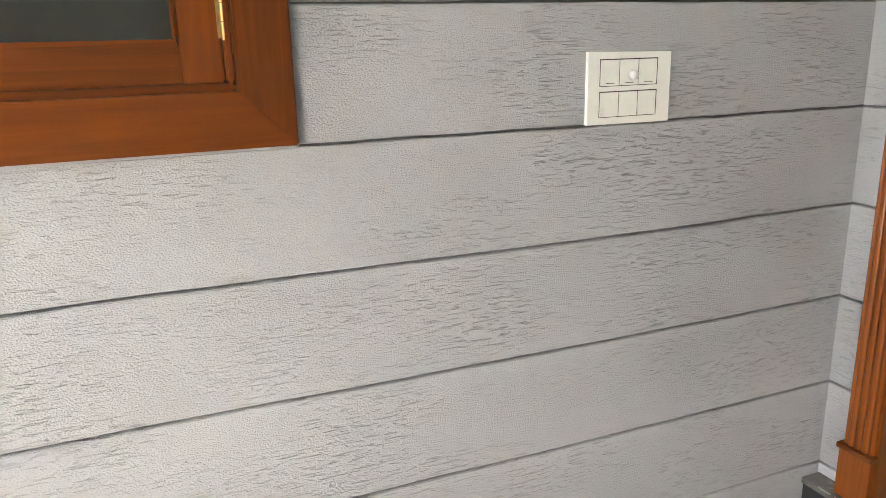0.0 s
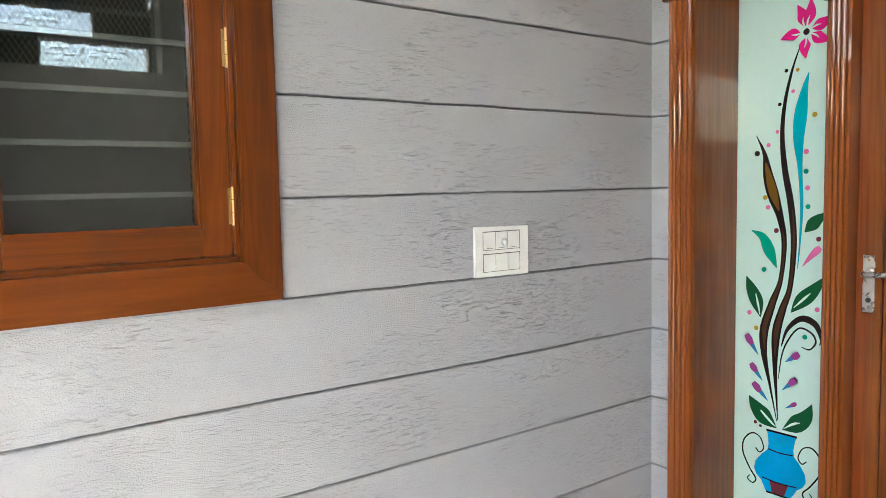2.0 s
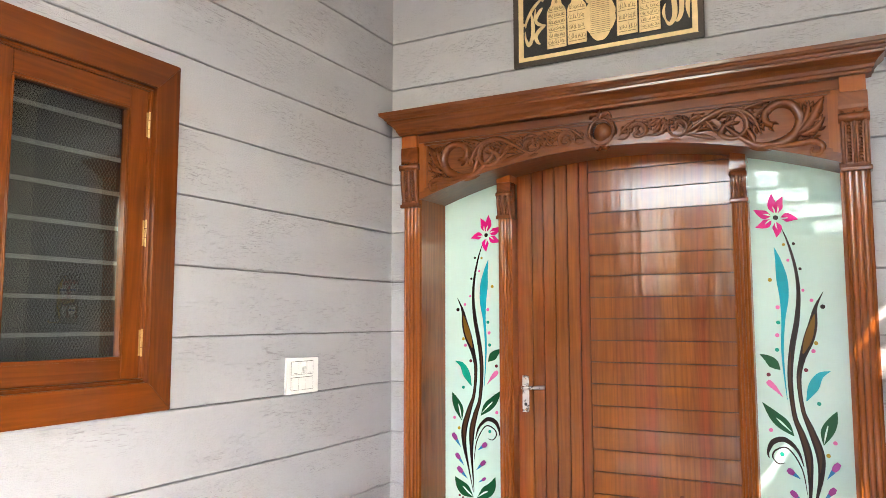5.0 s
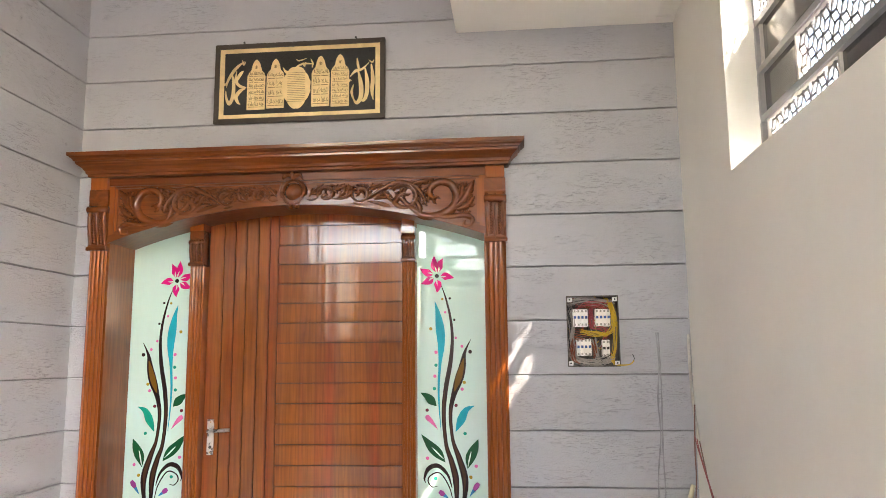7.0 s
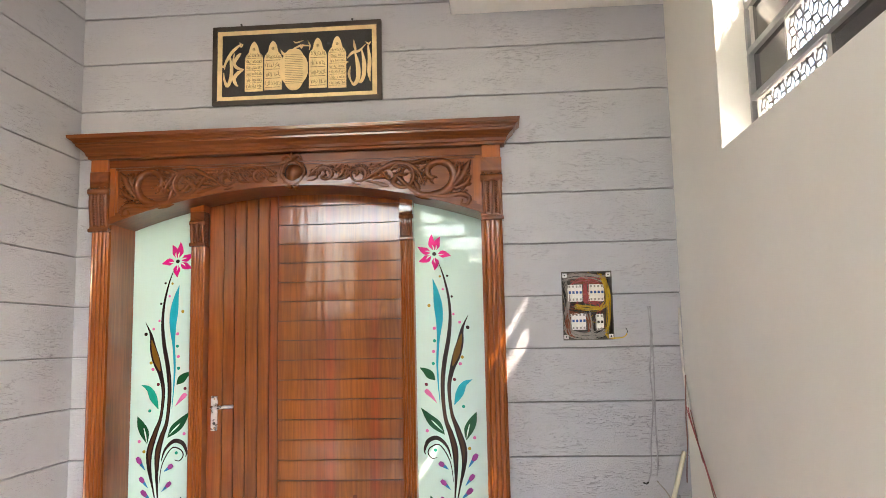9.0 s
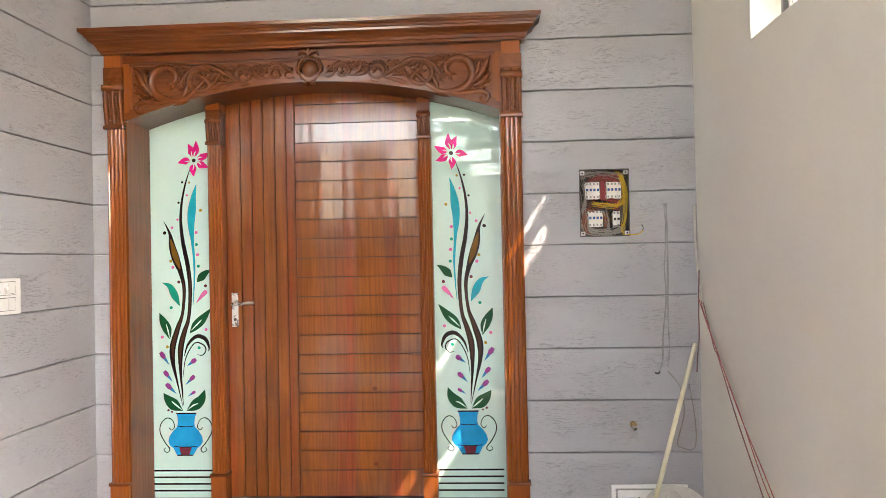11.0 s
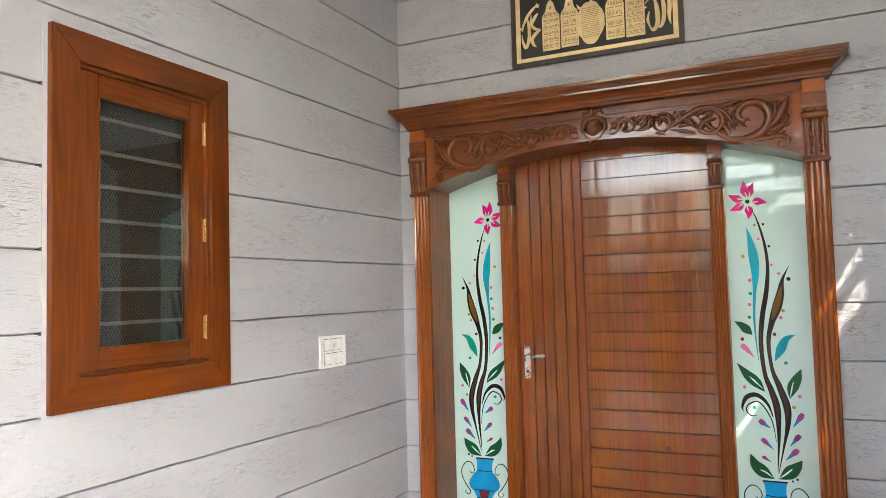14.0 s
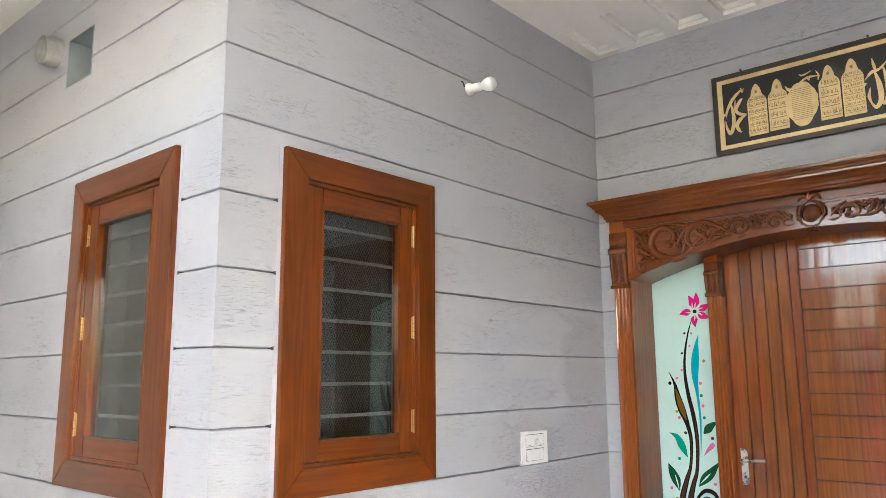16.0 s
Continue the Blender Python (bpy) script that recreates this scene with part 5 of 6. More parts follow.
gold_stroke([(0.172, 0.78, 0.006), (0.140, 0.73, 0.022), (0.108, 0.66, 0.026), (0.076, 0.54, 0.020), (0.070, 0.46, 0.005)], [(0.168, 0.66, 0.010), (0.150, 0.62, 0.028), (0.128, 0.53, 0.024), (0.150, 0.47, 0.026), (0.186, 0.45, 0.008)],
            [(0.182, 0.44, 0.008), (0.152, 0.41, 0.030), (0.128, 0.34, 0.030), (0.138, 0.27, 0.024), (0.154, 0.24, 0.006)], [(0.100, 0.64, 0.008), (0.112, 0.48, 0.028), (0.108, 0.34, 0.030), (0.088, 0.25, 0.028), (0.070, 0.33, 0.018), (0.066, 0.42, 0.005)],
            [(0.128, 0.66, 0.005), (0.122, 0.58, 0.014), (0.116, 0.52, 0.004)], [(0.160, 0.80, 0.004), (0.168, 0.74, 0.014), (0.180, 0.78, 0.004)])
gold_stroke(spiral(0.790, 0.48, 0.016, 0.004, 0, 500, 0.004, 0.010), spiral(0.062, 0.50, 0.014, 0.003, 180, 700, 0.004, 0.010))
gold_stroke([(0.405, 0.68, 0.004), (0.425, 0.62, 0.026), (0.465, 0.63, 0.022), (0.490, 0.69, 0.014), (0.530, 0.72, 0.016), (0.585, 0.71, 0.004)], [(0.480, 0.78, 0.004), (0.500, 0.76, 0.012), (0.545, 0.79, 0.003)], [(0.520, 0.74, 0.004), (0.528, 0.69, 0.014), (0.538, 0.74, 0.003)], [(0.566, 0.78, 0.004), (0.578, 0.72, 0.014), (0.574, 0.66, 0.004)])
for u in (0.17, 0.83):
    p = on_picture(u, 1.02, 0.0)
    nail = tagged(part("nail", lathe(bmesh.new(), [(-0.01, 0.003), (0.018, 0.003), (0.018, 0.006), (0.021, 0.0)], p, (-1, 0, 0), n=9), SEAM), "small dark nail in the plaster above the picture", "nail", "picture nails")

# ---- light switch on the window wall ----
switch = thing("switch_plate", "white six-gang switch plate set in the grey plaster", "switch")
S0, S1, Z0, Z1 = 0.543, 0.750, 1.165, 1.312
part("plate", prism(bmesh.new(), ((S0, Z0), (S1, Z0 - 0.002), (S1, Z1 - 0.001), (S0, Z1 + 0.002)), on_window_wall, -0.012, 0.010), PLASTIC, switch, "white plastic plate")
for a, b in ((Z0 + 0.014, Z0 + 0.068), (Z0 + 0.078, Z0 + 0.134)):
    part("surround", prism(bmesh.new(), ((S0 + 0.028, a), (S1 - 0.034, a), (S1 - 0.034, b), (S0 + 0.028, b)), on_window_wall, 0.010, 0.0106), SEAM, switch)
    for k in range(3):
        s = S0 + 0.0295 + k * 0.0476
        bm = prism(bmesh.new(), ((s, a + 0.0015), (s + 0.0452, a + 0.0015), (s + 0.0452, b - 0.0022), (s, b - 0.0022)), on_window_wall, 0.0101, 0.0122)
        key = part("rocker", bm, PLASTIC, switch)
        if b > Z0 + 0.1:
            part("rocker_line", prism(bmesh.new(), ((s + 0.012, a + 0.006), (s + 0.034, a + 0.006), (s + 0.034, a + 0.0072), (s + 0.012, a + 0.0072)), on_window_wall, 0.0132, 0.0135), SEAM, key)
bm = bmesh.new()
lathe(bm, [(0, 0.011), (0.008, 0.010), (0.010, 0.0)], on_window_wall(S0 + 0.108, Z0 + 0.10, 0.013), (0, -1, 0), n=16)
part("dimmer_knob", bm, PLASTIC, switch, "small round knob", smooth=True)

# ---- bulb on the window wall ----
bulb = thing("wall_bulb", "white frosted bulb in a white holder on the plaster", "lamp")
c = Vector((0.198, L, 2.870))
d = Vector((0.10, -1, 0.0)).normalized()
part("holder", lathe(bmesh.new(), [(-0.005, 0.029), (0.010, 0.028), (0.018, 0.023), (0.030, 0.020), (0.060, 0.020), (0.062, 0.017)], c, d), PLASTIC, bulb, "white bulb holder", smooth=True)
part("glass_bulb", lathe(bmesh.new(), [(0.062, 0.014), (0.075, 0.017), (0.092, 0.027), (0.110, 0.032), (0.126, 0.031), (0.138, 0.022), (0.144, 0.0)], c, d), PLASTIC, bulb, "frosted bulb", smooth=True)
tagged(part("bulb_wire", tube(bmesh.new(), [c + Vector((-0.03, 0.0, 0.005)), c + Vector((-0.05, -0.006, 0.02)), c + Vector((-0.055, 0.004, 0.022))], 0.003), SEAM), "short dark wire by the bulb holder", "wire")

# ---- pipe stub and square opening on the outer wall ----
pipe = thing("drain_pipe", "grey plastic pipe stub out of the plaster", "pipe")
bm = bmesh.new()
lathe(bm, [(-0.02, 0.066), (0.075, 0.066), (0.075, 0.060), (-0.02, 0.060)], (EDGE, 2.655, 3.035), (-1, 0, -0.05), n=28)
part("pipe_wall", bm, BAR, pipe, smooth=False)
vent = thing("wall_opening", "square open duct hole in the plaster wall", "vent", "structure")
bm = bmesh.new()
y0, y1, z0, z1 = VENT
for a, b, e, f in ((y0, y0 + 0.006, z0, z1), (y1 - 0.006, y1, z0, z1), (y0 + 0.006, y1 - 0.006, z0, z0 + 0.006), (y0 + 0.006, y1 - 0.006, z1 - 0.006, z1)):
    box(bm, EDGE - 0.003, EDGE + 0.2, a, b, e, f)
box(bm, EDGE + 0.16, EDGE + 0.2, y0 + 0.006, y1 - 0.006, z0 + 0.006, z1 - 0.006)
part("duct_lining", bm, material("pale_metal_duct", (0.34, 0.38, 0.39), 0.4, metal=0.3, vary=0.1), vent)

# ---- open breaker box ----
board = thing("breaker_box", "open recessed breaker box full of coloured wires", "electric box")
y0, y1, z0, z1 = BOX_HOLE
bm = bmesh.new()
for a, b, e, f in ((y0, y0 + 0.004, z0, z1), (y1 - 0.004, y1, z0, z1), (y0 + 0.004, y1 - 0.004, z0, z0 + 0.004), (y0 + 0.004, y1 - 0.004, z1 - 0.004, z1)):
    box(bm, W - 0.002, W + 0.09, a, b, e, f)
box(bm, W + 0.086, W + 0.09, y0 + 0.004, y1 - 0.004, z0 + 0.004, z1 - 0.004)
part("housing", bm, material("grey_steel_box", (0.13, 0.115, 0.10), 0.7, vary=0.3, scale=20), board)
for y, z in ((y1 - 0.016, z1 - 0.018), (y0 + 0.016, z1 - 0.018), (y1 - 0.014, z0 + 0.016), (y0 + 0.014, z0 + 0.016)):
    bm = boxed(W - 0.001, W + 0.006, y - 0.011, y + 0.011, z - 0.010, z + 0.010, bevel=0.002)
    ob = part("corner_lug", bm, PLASTIC, board)
    part("lug_screw", lathe(bmesh.new(), [(0, 0.004), (0.002, 0.0035), (0.002, 0.0)], (W - 0.001, y, z), (-1, 0, 0), n=9), SEAM, ob)
SWITCHBLUE = material("blue_breaker_toggle", (0.05, 0.13, 0.38), 0.4)
for yc, zc, nn in ((-1.210, 1.672, 4), (-1.312, 1.672, 4), (-1.222, 1.537, 4), (-1.322, 1.530, 2)):
    for k in range(nn):
        y = yc + (nn / 2 - 0.5 - k) * 0.0172
        br = part("breaker", boxed(W + 0.012, W + 0.06, y - 0.0080, y + 0.0080, zc - 0.040, zc + 0.040, bevel=0.001), PLASTIC, board, "white circuit breaker")
        part("breaker_nose", boxed(W + 0.004, W + 0.012, y - 0.0078, y + 0.0078, zc - 0.020, zc + 0.022), PLASTIC, br)
        part("toggle", boxed(W - 0.004, W + 0.004, y - 0.005, y + 0.005, zc - 0.004, zc + 0.008, bevel=0.001), SWITCHBLUE if nn == 4 else SEAM, br)
        for s in (-0.031, 0.031):
            part("terminal", boxed(W + 0.0105, W + 0.0125, y - 0.004, y + 0.004, zc + s - 0.005, zc + s + 0.005), BAR, br)
WIRES = {n: material(n + "_wire", c, 0.4) for n, c in (("red", (0.42, 0.07, 0.08)), ("yellow", (0.62, 0.40, 0.02)), ("black", (0.015, 0.015, 0.015)), ("grey", (0.34, 0.31, 0.28)), ("rust", (0.25, 0.06, 0.02)), ("green", (0.02, 0.12, 0.05)))}
rnd = random.Random(12)


def wires(count, colour, path, spread, r=0.0018):
    spread *= 1.5
    for k in range(int(count * 1.4)):
        o = Vector((rnd.uniform(-0.006, 0.010), rnd.uniform(-spread, spread), rnd.uniform(-spread, spread)))
        pts = [Vector(p) + o * (0.4 + 0.6 * rnd.random()) + Vector((0, rnd.uniform(-1, 1), rnd.uniform(-1, 1))) * spread * 0.35 for p in path]
        part("wire", tube(bmesh.new(), pts, r, steps=4, n=5), WIRES[colour], board, smooth=True)


x = W + 0.012
wires(8, "yellow", [(x, -1.335, 1.760), (x - 0.008, -1.358, 1.70), (x - 0.010, -1.362, 1.64), (x - 0.008, -1.335, 1.600), (x - 0.006, -1.285, 1.600), (x, -1.215, 1.612)], 0.010)
wires(5, "yellow", [(x, -1.345, 1.750), (x - 0.006, -1.366, 1.65), (x - 0.006, -1.360, 1.54), (x - 0.004, -1.345, 1.485), (x, -1.35, 1.465)], 0.008)
wires(9, "red", [(x, -1.262, 1.735), (x - 0.01, -1.262, 1.70), (x - 0.012, -1.260, 1.65), (x - 0.006, -1.262, 1.625)], 0.010)
wires(7, "red", [(x, -1.20, 1.720), (x - 0.004, -1.23, 1.735), (x - 0.004, -1.29, 1.735), (x, -1.33, 1.720)], 0.010)
wires(5, "red", [(x, -1.27, 1.625), (x - 0.008, -1.31, 1.622), (x - 0.004, -1.325, 1.60), (x, -1.32, 1.575)], 0.010)
wires(7, "rust", [(x + 0.01, -1.165, 1.60), (x, -1.18, 1.585), (x, -1.22, 1.585), (x, -1.25, 1.59)], 0.012)
wires(7, "black", [(x + 0.02, -1.160, 1.74), (x + 0.01, -1.157, 1.65), (x + 0.01, -1.158, 1.56), (x + 0.01, -1.175, 1.48), (x, -1.22, 1.468)], 0.010)
wires(12, "grey", [(x, -1.165, 1.745), (x - 0.004, -1.20, 1.752), (x - 0.004, -1.27, 1.748), (x, -1.35, 1.738)], 0.014)
wires(16, "grey", [(x, -1.165, 1.515), (x, -1.19, 1.480), (x - 0.006, -1.25, 1.465), (x - 0.004, -1.31, 1.470), (x, -1.345, 1.490)], 0.014)
wires(8, "grey", [(x + 0.005, -1.160, 1.72), (x - 0.004, -1.172, 1.64), (x - 0.004, -1.165, 1.56), (x, -1.180, 1.49)], 0.012)
wires(6, "grey", [(x, -1.268, 1.59), (x - 0.006, -1.275, 1.55), (x - 0.004, -1.28, 1.49), (x, -1.255, 1.46)], 0.010)
wires(6, "rust", [(x, -1.175, 1.575), (x - 0.008, -1.17, 1.53), (x - 0.004, -1.175, 1.48), (x, -1.20, 1.465)], 0.010)
wires(9, "black", [(x + 0.004, -1.170, 1.60), (x, -1.20, 1.598), (x - 0.002, -1.26, 1.592), (x, -1.30, 1.588)], 0.012)
wires(7, "black", [(x + 0.004, -1.18, 1.742), (x - 0.002, -1.23, 1.748), (x, -1.29, 1.744), (x + 0.004, -1.34, 1.728)], 0.012)
wires(6, "rust", [(x, -1.20, 1.735), (x - 0.006, -1.25, 1.722), (x - 0.004, -1.30, 1.728), (x, -1.34, 1.715)], 0.012)
wires(6, "black", [(x, -1.20, 1.47), (x - 0.006, -1.25, 1.480), (x - 0.004, -1.30, 1.476), (x, -1.34, 1.50)], 0.014)
wires(5, "green", [(x + 0.01, -1.25, 1.755), (x, -1.28, 1.756), (x + 0.01, -1.31, 1.75)], 0.006)
wires(6, "rust", [(x, -1.27, 1.56), (x - 0.004, -1.278, 1.52), (x, -1.272, 1.48), (x + 0.01, -1.25, 1.462)], 0.010)
names = ("grey", "rust", "grey", "black", "red", "yellow")
for k in range(48):
    yy, zz = rnd.uniform(-1.365, -1.165), rnd.uniform(1.465, 1.755)
    wires(1, names[k % 6], [(W + 0.022, yy, zz), (W + 0.018, yy + rnd.uniform(-0.03, 0.03), zz + rnd.uniform(-0.03, 0.03)), (W + 0.020, yy + rnd.uniform(-0.05, 0.05), zz + rnd.uniform(-0.05, 0.05))], 0.004)
wires(2, "yellow", [(x, -1.355, 1.458), (W - 0.012, -1.385, 1.455), (W - 0.016, -1.425, 1.458), (W - 0.022, -1.442, 1.475)], 0.002)
wires(1, "black", [(W - 0.02, -1.436, 1.468), (W - 0.024, -1.442, 1.485), (W - 0.02, -1.436, 1.502)], 0.001)

# ---- loose wires, tap stub, pole and rubbish in the corner ----
def cable(name, pts, r, mat, label):
    return tagged(part(name, tube(bmesh.new(), pts, r, steps=6, n=6), mat, smooth=True), label, "cable")


CHASE = material("plaster_daubed_cable", (0.36, 0.36, 0.375), 0.8, vary=0.2, scale=14)
PALESLEEVE = material("pale_cable_sleeve", (0.62, 0.59, 0.53), 0.5, vary=0.15, scale=20)
DULLRED = material("dull_red_cable", (0.40, 0.115, 0.115), 0.5, vary=0.2, scale=9)
DULLBROWN = material("dull_brown_cable", (0.24, 0.125, 0.11), 0.5, vary=0.3, scale=9)
for k, pts in enumerate(([(-1.545, 1.60), (-1.552, 1.45), (-1.540, 1.30), (-1.545, 1.15), (-1.528, 0.98), (-1.522, 0.86), (-1.505, 0.79)], [(-1.555, 1.60), (-1.558, 1.40), (-1.556, 1.22), (-1.552, 1.05), (-1.555, 0.90), (-1.545, 0.82)])):
    cable("hanging_cable", [(W - 0.006 - 0.003 * math.sin(3 * i), y, z) for i, (y, z) in enumerate(pts)], 0.0032, CHASE, "grey cable hanging down the plaster wall")
cable("hanging_cable", [(W - 0.01, -1.505, 0.795), (W - 0.02, -1.495, 0.790), (W - 0.02, -1.480, 0.795)], 0.004, WIRES["black"], "frayed dark end of a hanging cable")
cable("loop_cable", [(W - 0.01, -1.545, 0.80), (W - 0.02, -1.60, 0.72), (W - 0.03, -1.61, 0.60), (W - 0.04, -1.575, 0.47), (W - 0.03, -1.60, 0.44), (W - 0.03, -1.655, 0.44), (W - 0.02, -1.665, 0.55), (W - 0.02, -1.64, 0.74)], 0.003, WIRES["grey"], "thin grey cable looped by the corner")
cable("corner_cable", [(W - 0.012, R + 0.012, 1.59), (W - 0.018, R + 0.014, 1.45), (W - 0.03, R + 0.012, 1.30), (W - 0.07, R + 0.012, 1.20), (W - 0.12, R + 0.012, 1.10), (W - 0.19, R + 0.012, 1.02)], 0.007, PALESLEEVE, "pale sleeved cable running down the corner")
cable("red_cable", [(W - 0.13, R + 0.016, 1.13), (1.12, R + 0.016, 0.99), (1.075, R + 0.014, 0.93), (1.03, R + 0.014, 0.905), (0.82, R + 0.014, 0.70), (0.58, R + 0.014, 0.50), (0.42, R + 0.014, 0.36), (0.15, R + 0.02, 0.10), (0.02, R + 0.03, 0.004)], 0.0026, DULLBROWN, "brownish cable with kinks hanging along the cream wall")
cable("red_cable", [(W - 0.12, R + 0.024, 1.14), (W - 0.17, R + 0.024, 1.08), (1.00, R + 0.022, 0.92), (0.74, R + 0.020, 0.71), (0.46, R + 0.020, 0.53), (0.28, R + 0.020, 0.39), (0.02, R + 0.03, 0.15), (-0.12, R + 0.03, 0.004)], 0.0025, DULLRED, "red cable hanging along the cream wall")
cable("red_cable", [(W - 0.11, R + 0.030, 1.15), (W - 0.16, R + 0.030, 1.10), (0.985, R + 0.030, 0.93), (0.73, R + 0.026, 0.725), (0.475, R + 0.028, 0.52), (0.275, R + 0.028, 0.405), (0.03, R + 0.04, 0.14), (-0.10, R + 0.05, 0.004)], 0.0022, DULLRED, "red cable hanging along the cream wall")
cable("brown_cable", [(W - 0.06, R + 0.012, 1.28), (W - 0.10, R + 0.03, 1.10), (W - 0.10, R + 0.03, 0.98), (W - 0.06, R + 0.03, 0.86), (W - 0.05, R + 0.03, 0.80)], 0.0035, DULLBROWN, "reddish cable end hanging in the corner")
tap = thing("tap_stub", "short brass tap stub in the plaster wall", "tap")
part("socket", lathe(bmesh.new(), [(-0.01, 0.016), (0.012, 0.016), (0.014, 0.012), (0.022, 0.012)], (W, -1.377, 0.545), (-1, 0, 0), n=16), BRASS, tap, smooth=False)
part("plug", lathe(bmesh.new(), [(0.022, 0.013), (0.036, 0.013), (0.040, 0.009), (0.040, 0.0)], (W, -1.377, 0.540), (-1, 0, -0.15), n=8), STEEL, tap)
CONDUIT = material("cream_conduit", (0.74, 0.69, 0.50), 0.4, vary=0.08, scale=6)
a, b = Vector((W - 0.02, -1.672, 0.93)), Vector((1.00, -1.348, 0.1227))
foot = a + (b - a) * (a.z - 0.006) / (a.z - b.z)
tagged(part("conduit_pole", tube(bmesh.new(), [a, foot], 0.0105, plain=True, n=12), CONDUIT, smooth=False), "cream plastic conduit leaning in the corner", "pole")
cover = thing("panel_cover", "white metal box cover leaning against the skirting", "cover")
m = pose(1.318, -1.445, 0.0, 0, 8, 0)
bm = boxed(-0.006, 0.006, -0.18, 0.18, 0.004, 0.262, bevel=0.003)
bm.transform(m)
part("cover_plate", bm, PLASTIC, cover)
bm = bmesh.new()
for q in ((-0.16, -0.152, 0.02, 0.245), (0.152, 0.16, 0.02, 0.245), (-0.152, 0.152, 0.237, 0.245), (0.05, 0.10, 0.150, 0.153), (0.05, 0.10, 0.200, 0.203), (0.05, 0.053, 0.153, 0.200), (0.097, 0.10, 0.153, 0.200)):
    box(bm, -0.008, -0.0055, *q)
bm.transform(m)
part("cover_rib", bm, BAR, cover)
bm = lathe(bmesh.new(), [(0, 0.006), (0.002, 0.0)], (-0.006, 0.155, 0.238), (-1, 0, 0), n=10)
bm.transform(m)
part("cover_hole", bm, SEAM, cover)

# the empty spool with seven openings in its flange
spool = thing("cable_spool", "white plastic cable spool with seven rounded openings on edge", "spool")
RAD = 0.148
m = pose(1.185, -1.526, RAD + 0.004, 0, 14, 8)


def flange(x0, x1, turn=0.0):
    """A disc with seven rounded openings that narrow towards the hub."""
    bm = bmesh.new()
    n, radii = 210, [0.012 + (RAD - 0.012) * k / 20 for k in range(21)]
    rows = [[bm.verts.new((x0, r * math.cos(2 * math.pi * k / n), r * math.sin(2 * math.pi * k / n))) for k in range(n)] for r in radii]
    for i in range(20):
        rm = (radii[i] + radii[i + 1]) / 2
        for k in range(n):
            off = ((k + 0.5) / n * 7 + turn) % 1.0 - 0.5
            side = off * 2 * math.pi / 7 * rm
            hole = ((rm - 0.088) / 0.043) ** 2 + (side / (0.033 * (0.35 + 0.65 * rm / 0.086))) ** 2 < 1
            if not hole:
                bm.faces.new((rows[i][k], rows[i][(k + 1) % n], rows[i + 1][(k + 1) % n], rows[i + 1][k]))
    for v in [v for v in bm.verts if not v.link_faces]:
        bm.verts.remove(v)
    out = bmesh.ops.extrude_face_region(bm, geom=bm.faces[:])
    for v in out["geom"]:
        if isinstance(v, bmesh.types.BMVert):
            v.co.x = x1
    bm.transform(m)
    return bm


SPOOL = material("dusty_white_plastic", (0.70, 0.68, 0.64), 0.45, vary=0.12, scale=12)
part("flange", flange(-0.050, -0.044), SPOOL, spool)
part("flange", flange(0.044, 0.050, 0.5), SPOOL, spool)
bm = lathe(bmesh.new(), [(-0.058, 0.022), (-0.056, 0.034), (-0.044, 0.036), (0.044, 0.036)], (0, 0, 0), (1, 0, 0), n=24)
bm.transform(m)
part("core", bm, BAR, spool)
# rubbish: a tin with a rag, a torn board, scraps and a paper sack
SCRUFF = material("grey_brown_scrap", (0.13, 0.115, 0.10), 0.85, vary=0.5, scale=30, second=(0.30, 0.28, 0.25), bump=0.4)

def crumple(name, centre, size, seed, mat, label, category, detail=4, rough=0.35):
    bm = bmesh.new()
    bmesh.ops.create_icosphere(bm, subdivisions=detail, radius=1.0)
    low = 0
    for v in bm.verts:
        p = v.co.copy()
        f = 1 + rough * noise.noise(p * 1.6 + Vector((seed, 0, 0))) - rough * 0.7 * abs(noise.noise(p * 4.2 + Vector((0, seed, 0)))) - rough * 0.25 * abs(noise.noise(p * 9 + Vector((0, 0, seed))))
        v.co = Vector((p.x * size[0], p.y * size[1], max(-0.55, p.z) * size[2])) * f
        low = min(low, v.co.z)
    for v in bm.verts:
        v.co += Vector((centre[0], centre[1], centre[2] - low))
    return tagged(part(name, bm, mat), label, category)


TIN = material("brown_label_tin", (0.30, 0.19, 0.07), 0.45, vary=0.4, scale=22, second=(0.13, 0.08, 0.045))
tin = thing("paint_tin", "small tin with a worn yellow-brown label on the floor", "tin")
part("tin_body", lathe(bmesh.new(), [(0.0, 0.0), (0.0, 0.056), (0.004, 0.058), (0.126, 0.058), (0.130, 0.056), (0.126, 0.052), (0.126, 0.0)], (1.085, -1.350, 0.001), (0, 0, 1), n=28), STEEL, tin)
for z0, z1, mat in ((0.012, 0.085, TIN), (0.088, 0.118, SCRUFF)):
    part("label_band", lathe(bmesh.new(), [(z0, 0.0575), (z0, 0.0588), (z1, 0.0588), (z1, 0.0575)], (1.085, -1.350, 0.001), (0, 0, 1), n=28), mat, tin)
OLIVE = material("olive_rubbish", (0.085, 0.070, 0.040), 0.9, vary=0.6, scale=25, second=(0.24, 0.20, 0.13), bump=0.5, bump_scale=60)
rag = crumple("rag", (1.095, -1.385, 0.129), (0.065, 0.075, 0.045), 3.1, OLIVE, "crumpled dark olive rag on top of the tin", "rag", rough=0.9)
rnd = random.Random(5)
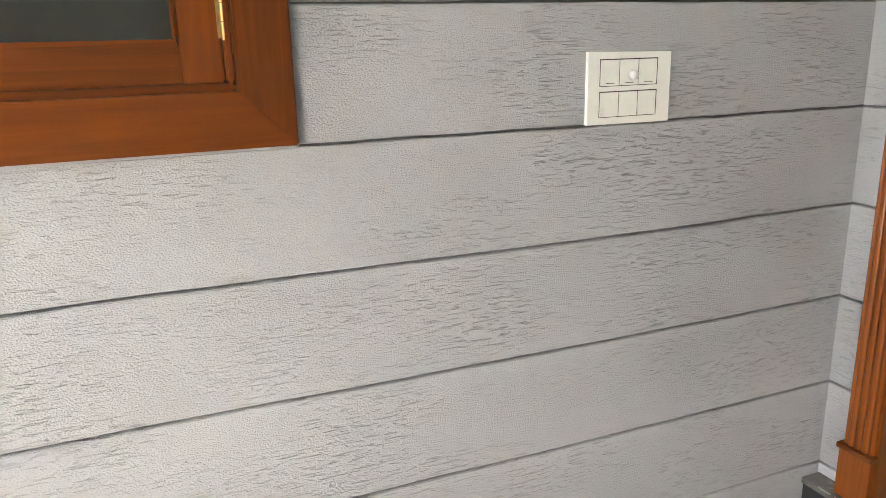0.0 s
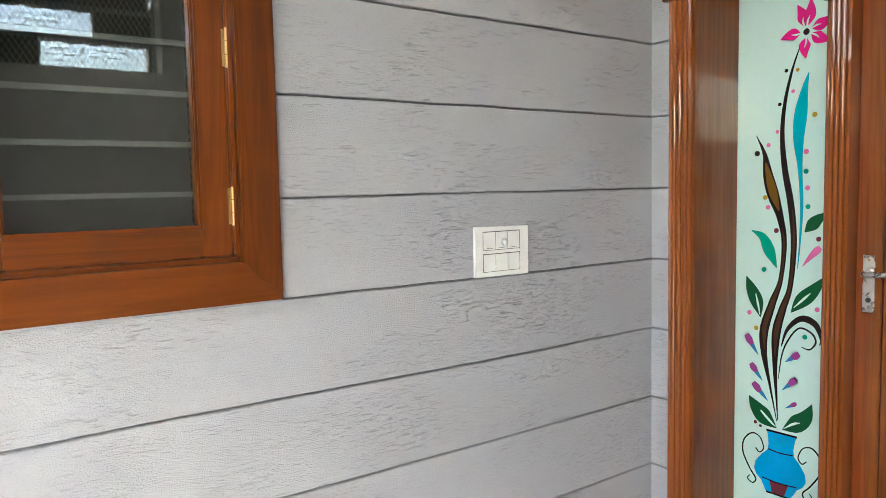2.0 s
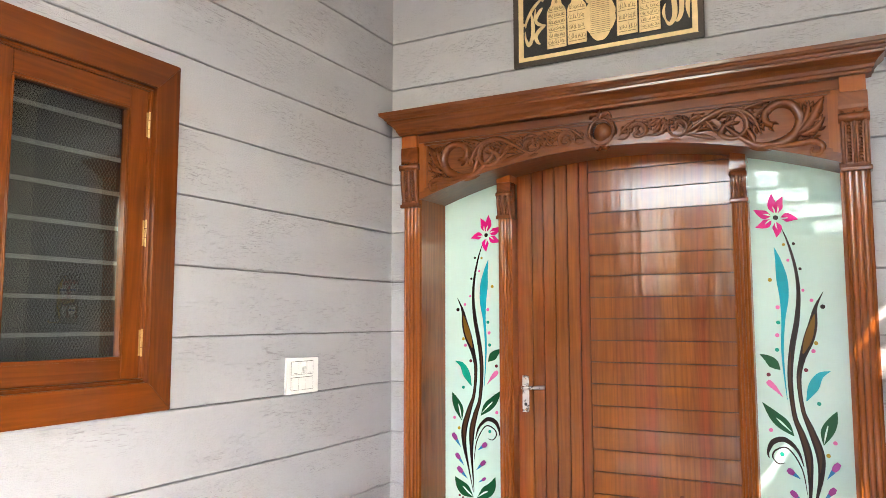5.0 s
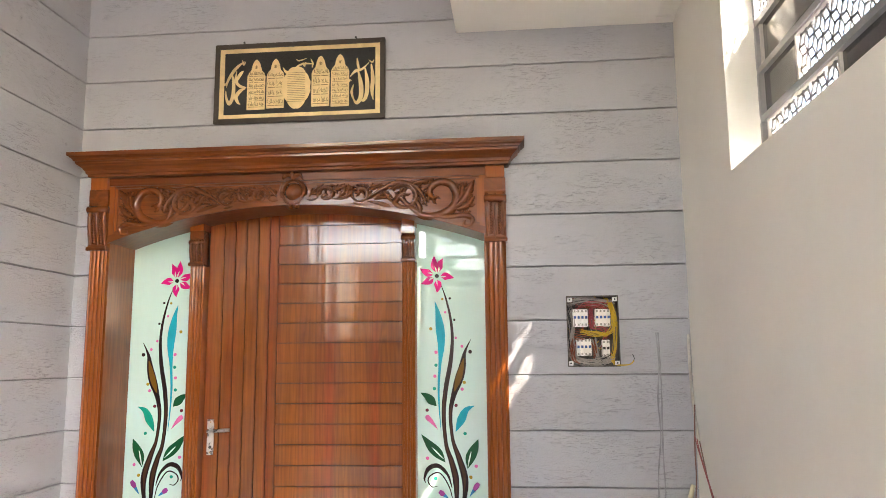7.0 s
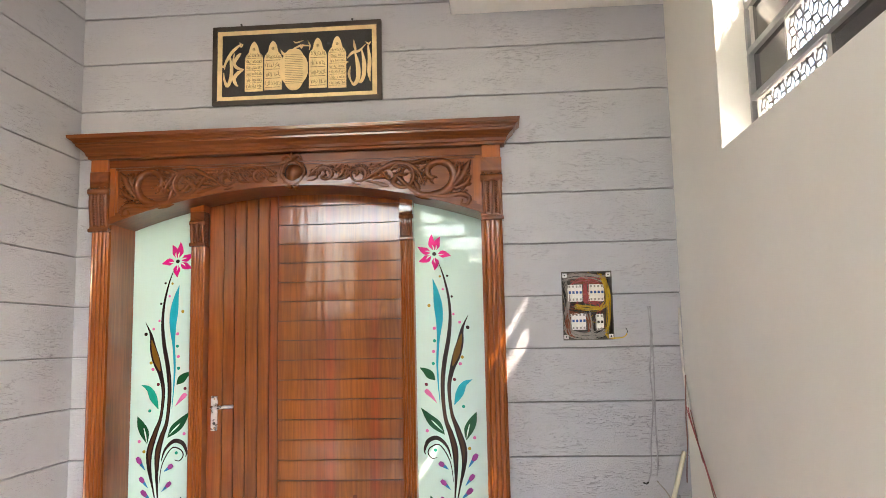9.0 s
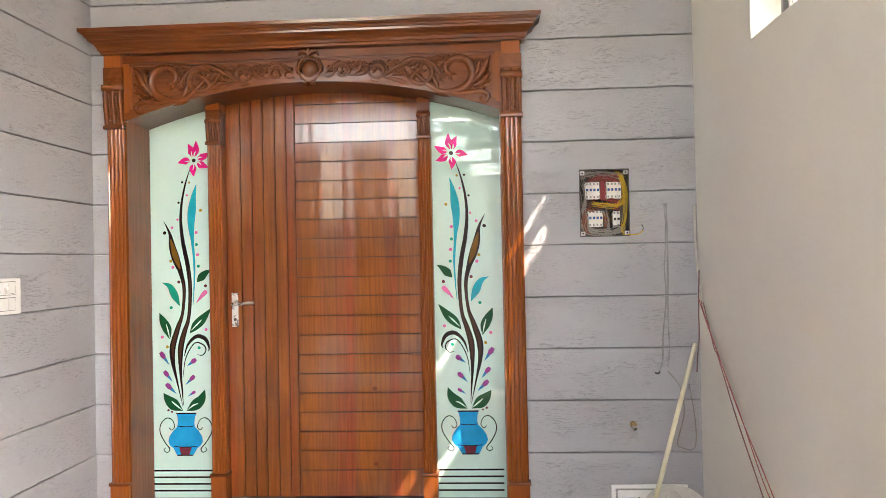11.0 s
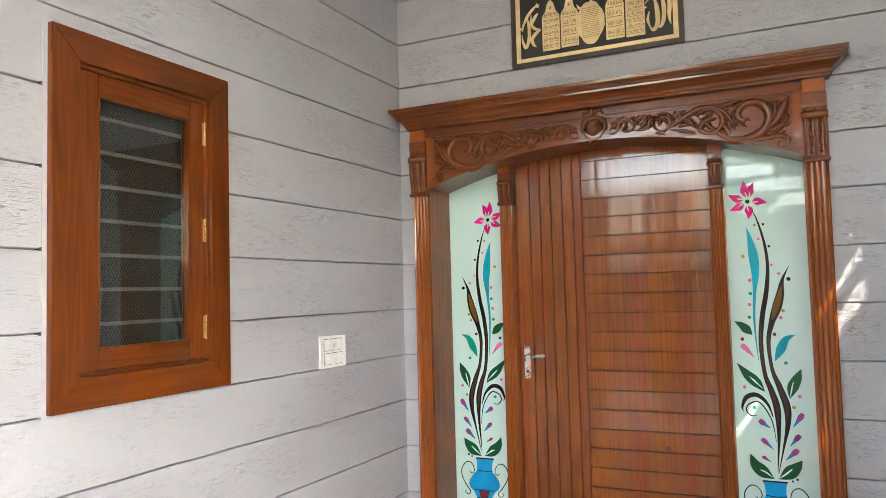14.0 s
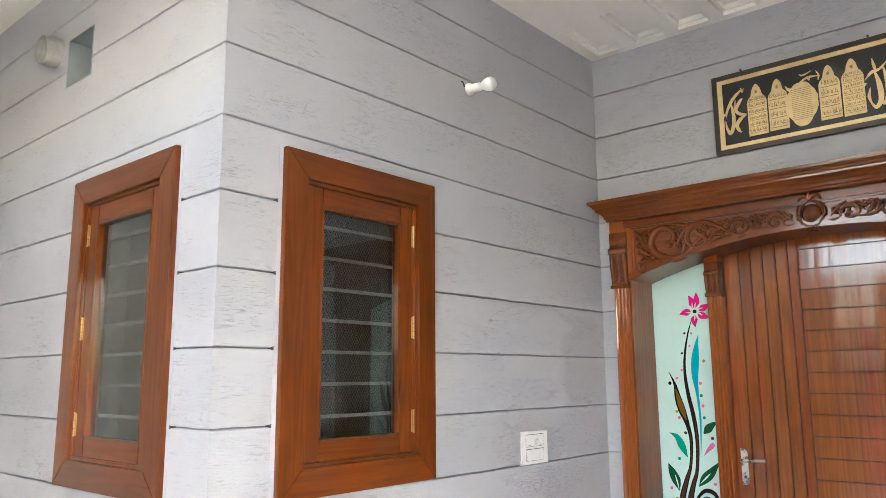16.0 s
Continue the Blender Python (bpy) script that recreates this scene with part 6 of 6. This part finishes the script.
for k in range(22):
    c = Vector((1.075, -1.385 + rnd.uniform(-0.075, 0.075), 0.165 + rnd.uniform(-0.02, 0.03)))
    pts = [c + Vector((rnd.uniform(-0.035, 0.03), rnd.uniform(-0.045, 0.045), rnd.uniform(-0.030, 0.028))) for j in range(5)]
    part("shred", tube(bmesh.new(), pts, rnd.uniform(0.002, 0.005), steps=4, n=5), OLIVE if k % 3 else SCRUFF, rag, smooth=True)
SACK = scuffed(material("printed_paper_sack", (0.60, 0.585, 0.54), 0.6, vary=0.2, scale=18, second=(0.72, 0.71, 0.68), bump=0.4, bump_scale=40), (30, 30, 95), 0.55, 0.58, (0.09, 0.085, 0.08), 0.8)
crumple("paper_sack", (0.43, -1.575, 0.002), (0.15, 0.10, 0.225), 8.4, SACK, "crumpled pale printed paper sack by the cream wall", "sack", rough=0.30)
SCRAP = material("torn_brown_board", (0.20, 0.13, 0.085), 0.8, vary=0.4, scale=14, second=(0.33, 0.24, 0.17))
STAINED = material("red_stained_board", (0.26, 0.125, 0.085), 0.8, vary=0.4, scale=18, second=(0.40, 0.30, 0.23))
board = thing("board_scrap", "torn red-stained board strip leaning on the tin", "scrap")


def on_scrap(u, v, d):
    return (1.12 + 0.42 * v + d, u, v)


part("stained_end", prism(bmesh.new(), ((-1.165, 0.128), (-1.262, 0.182), (-1.315, 0.072), (-1.225, 0.001)), on_scrap, -0.003, 0.003), STAINED, board)
part("grey_end", prism(bmesh.new(), ((-1.263, 0.1825), (-1.372, 0.242), (-1.378, 0.150), (-1.316, 0.0735)), on_scrap, -0.003, 0.003), SCRUFF, board)
tagged(part("stick", tube(bmesh.new(), [(1.00, -1.04, 0.004), (1.015, -1.18, 0.070), (1.03, -1.325, 0.1345)], 0.0035, plain=True, n=7), CONDUIT), "thin pale stick leaning on the tin", "stick")
for px, py, sz, sd in ((1.02, -1.10, (0.05, 0.075, 0.022), 2.2), (1.10, -1.02, (0.04, 0.06, 0.016), 6.1), (0.98, -1.22, (0.05, 0.06, 0.020), 9.7)):
    crumple("plaster_scraps", (px, py, 0.001), sz, sd, SCRUFF, "heap of grey plaster scraps on the floor", "debris", detail=3, rough=0.9)
rnd = random.Random(21)
bm = bmesh.new()
for k in range(70):
    px, py = rnd.uniform(0.75, 1.28), rnd.uniform(-1.60, -0.80)
    s = rnd.uniform(0.003, 0.010)
    box(bm, px - s, px + s, py - s * rnd.uniform(0.4, 1.4), py + s, 0.0005, 0.002 + s * rnd.uniform(0.2, 0.8))
tagged(part("floor_crumbs", bm, SCRAP), "plaster crumbs and scraps strewn on the floor", "debris", "", "stuff")
bm = bmesh.new()
for k in range(22):
    px, py = rnd.uniform(1.31, 1.55), rnd.uniform(-0.75, 1.0)
    s = rnd.uniform(0.0015, 0.004)
    box(bm, px - s, px + s, py - s, py + s, SILL, SILL + s)
tagged(part("sill_crumbs", bm, WHITE_GREY), "pale plaster crumbs on the granite tread", "debris", "", "stuff")
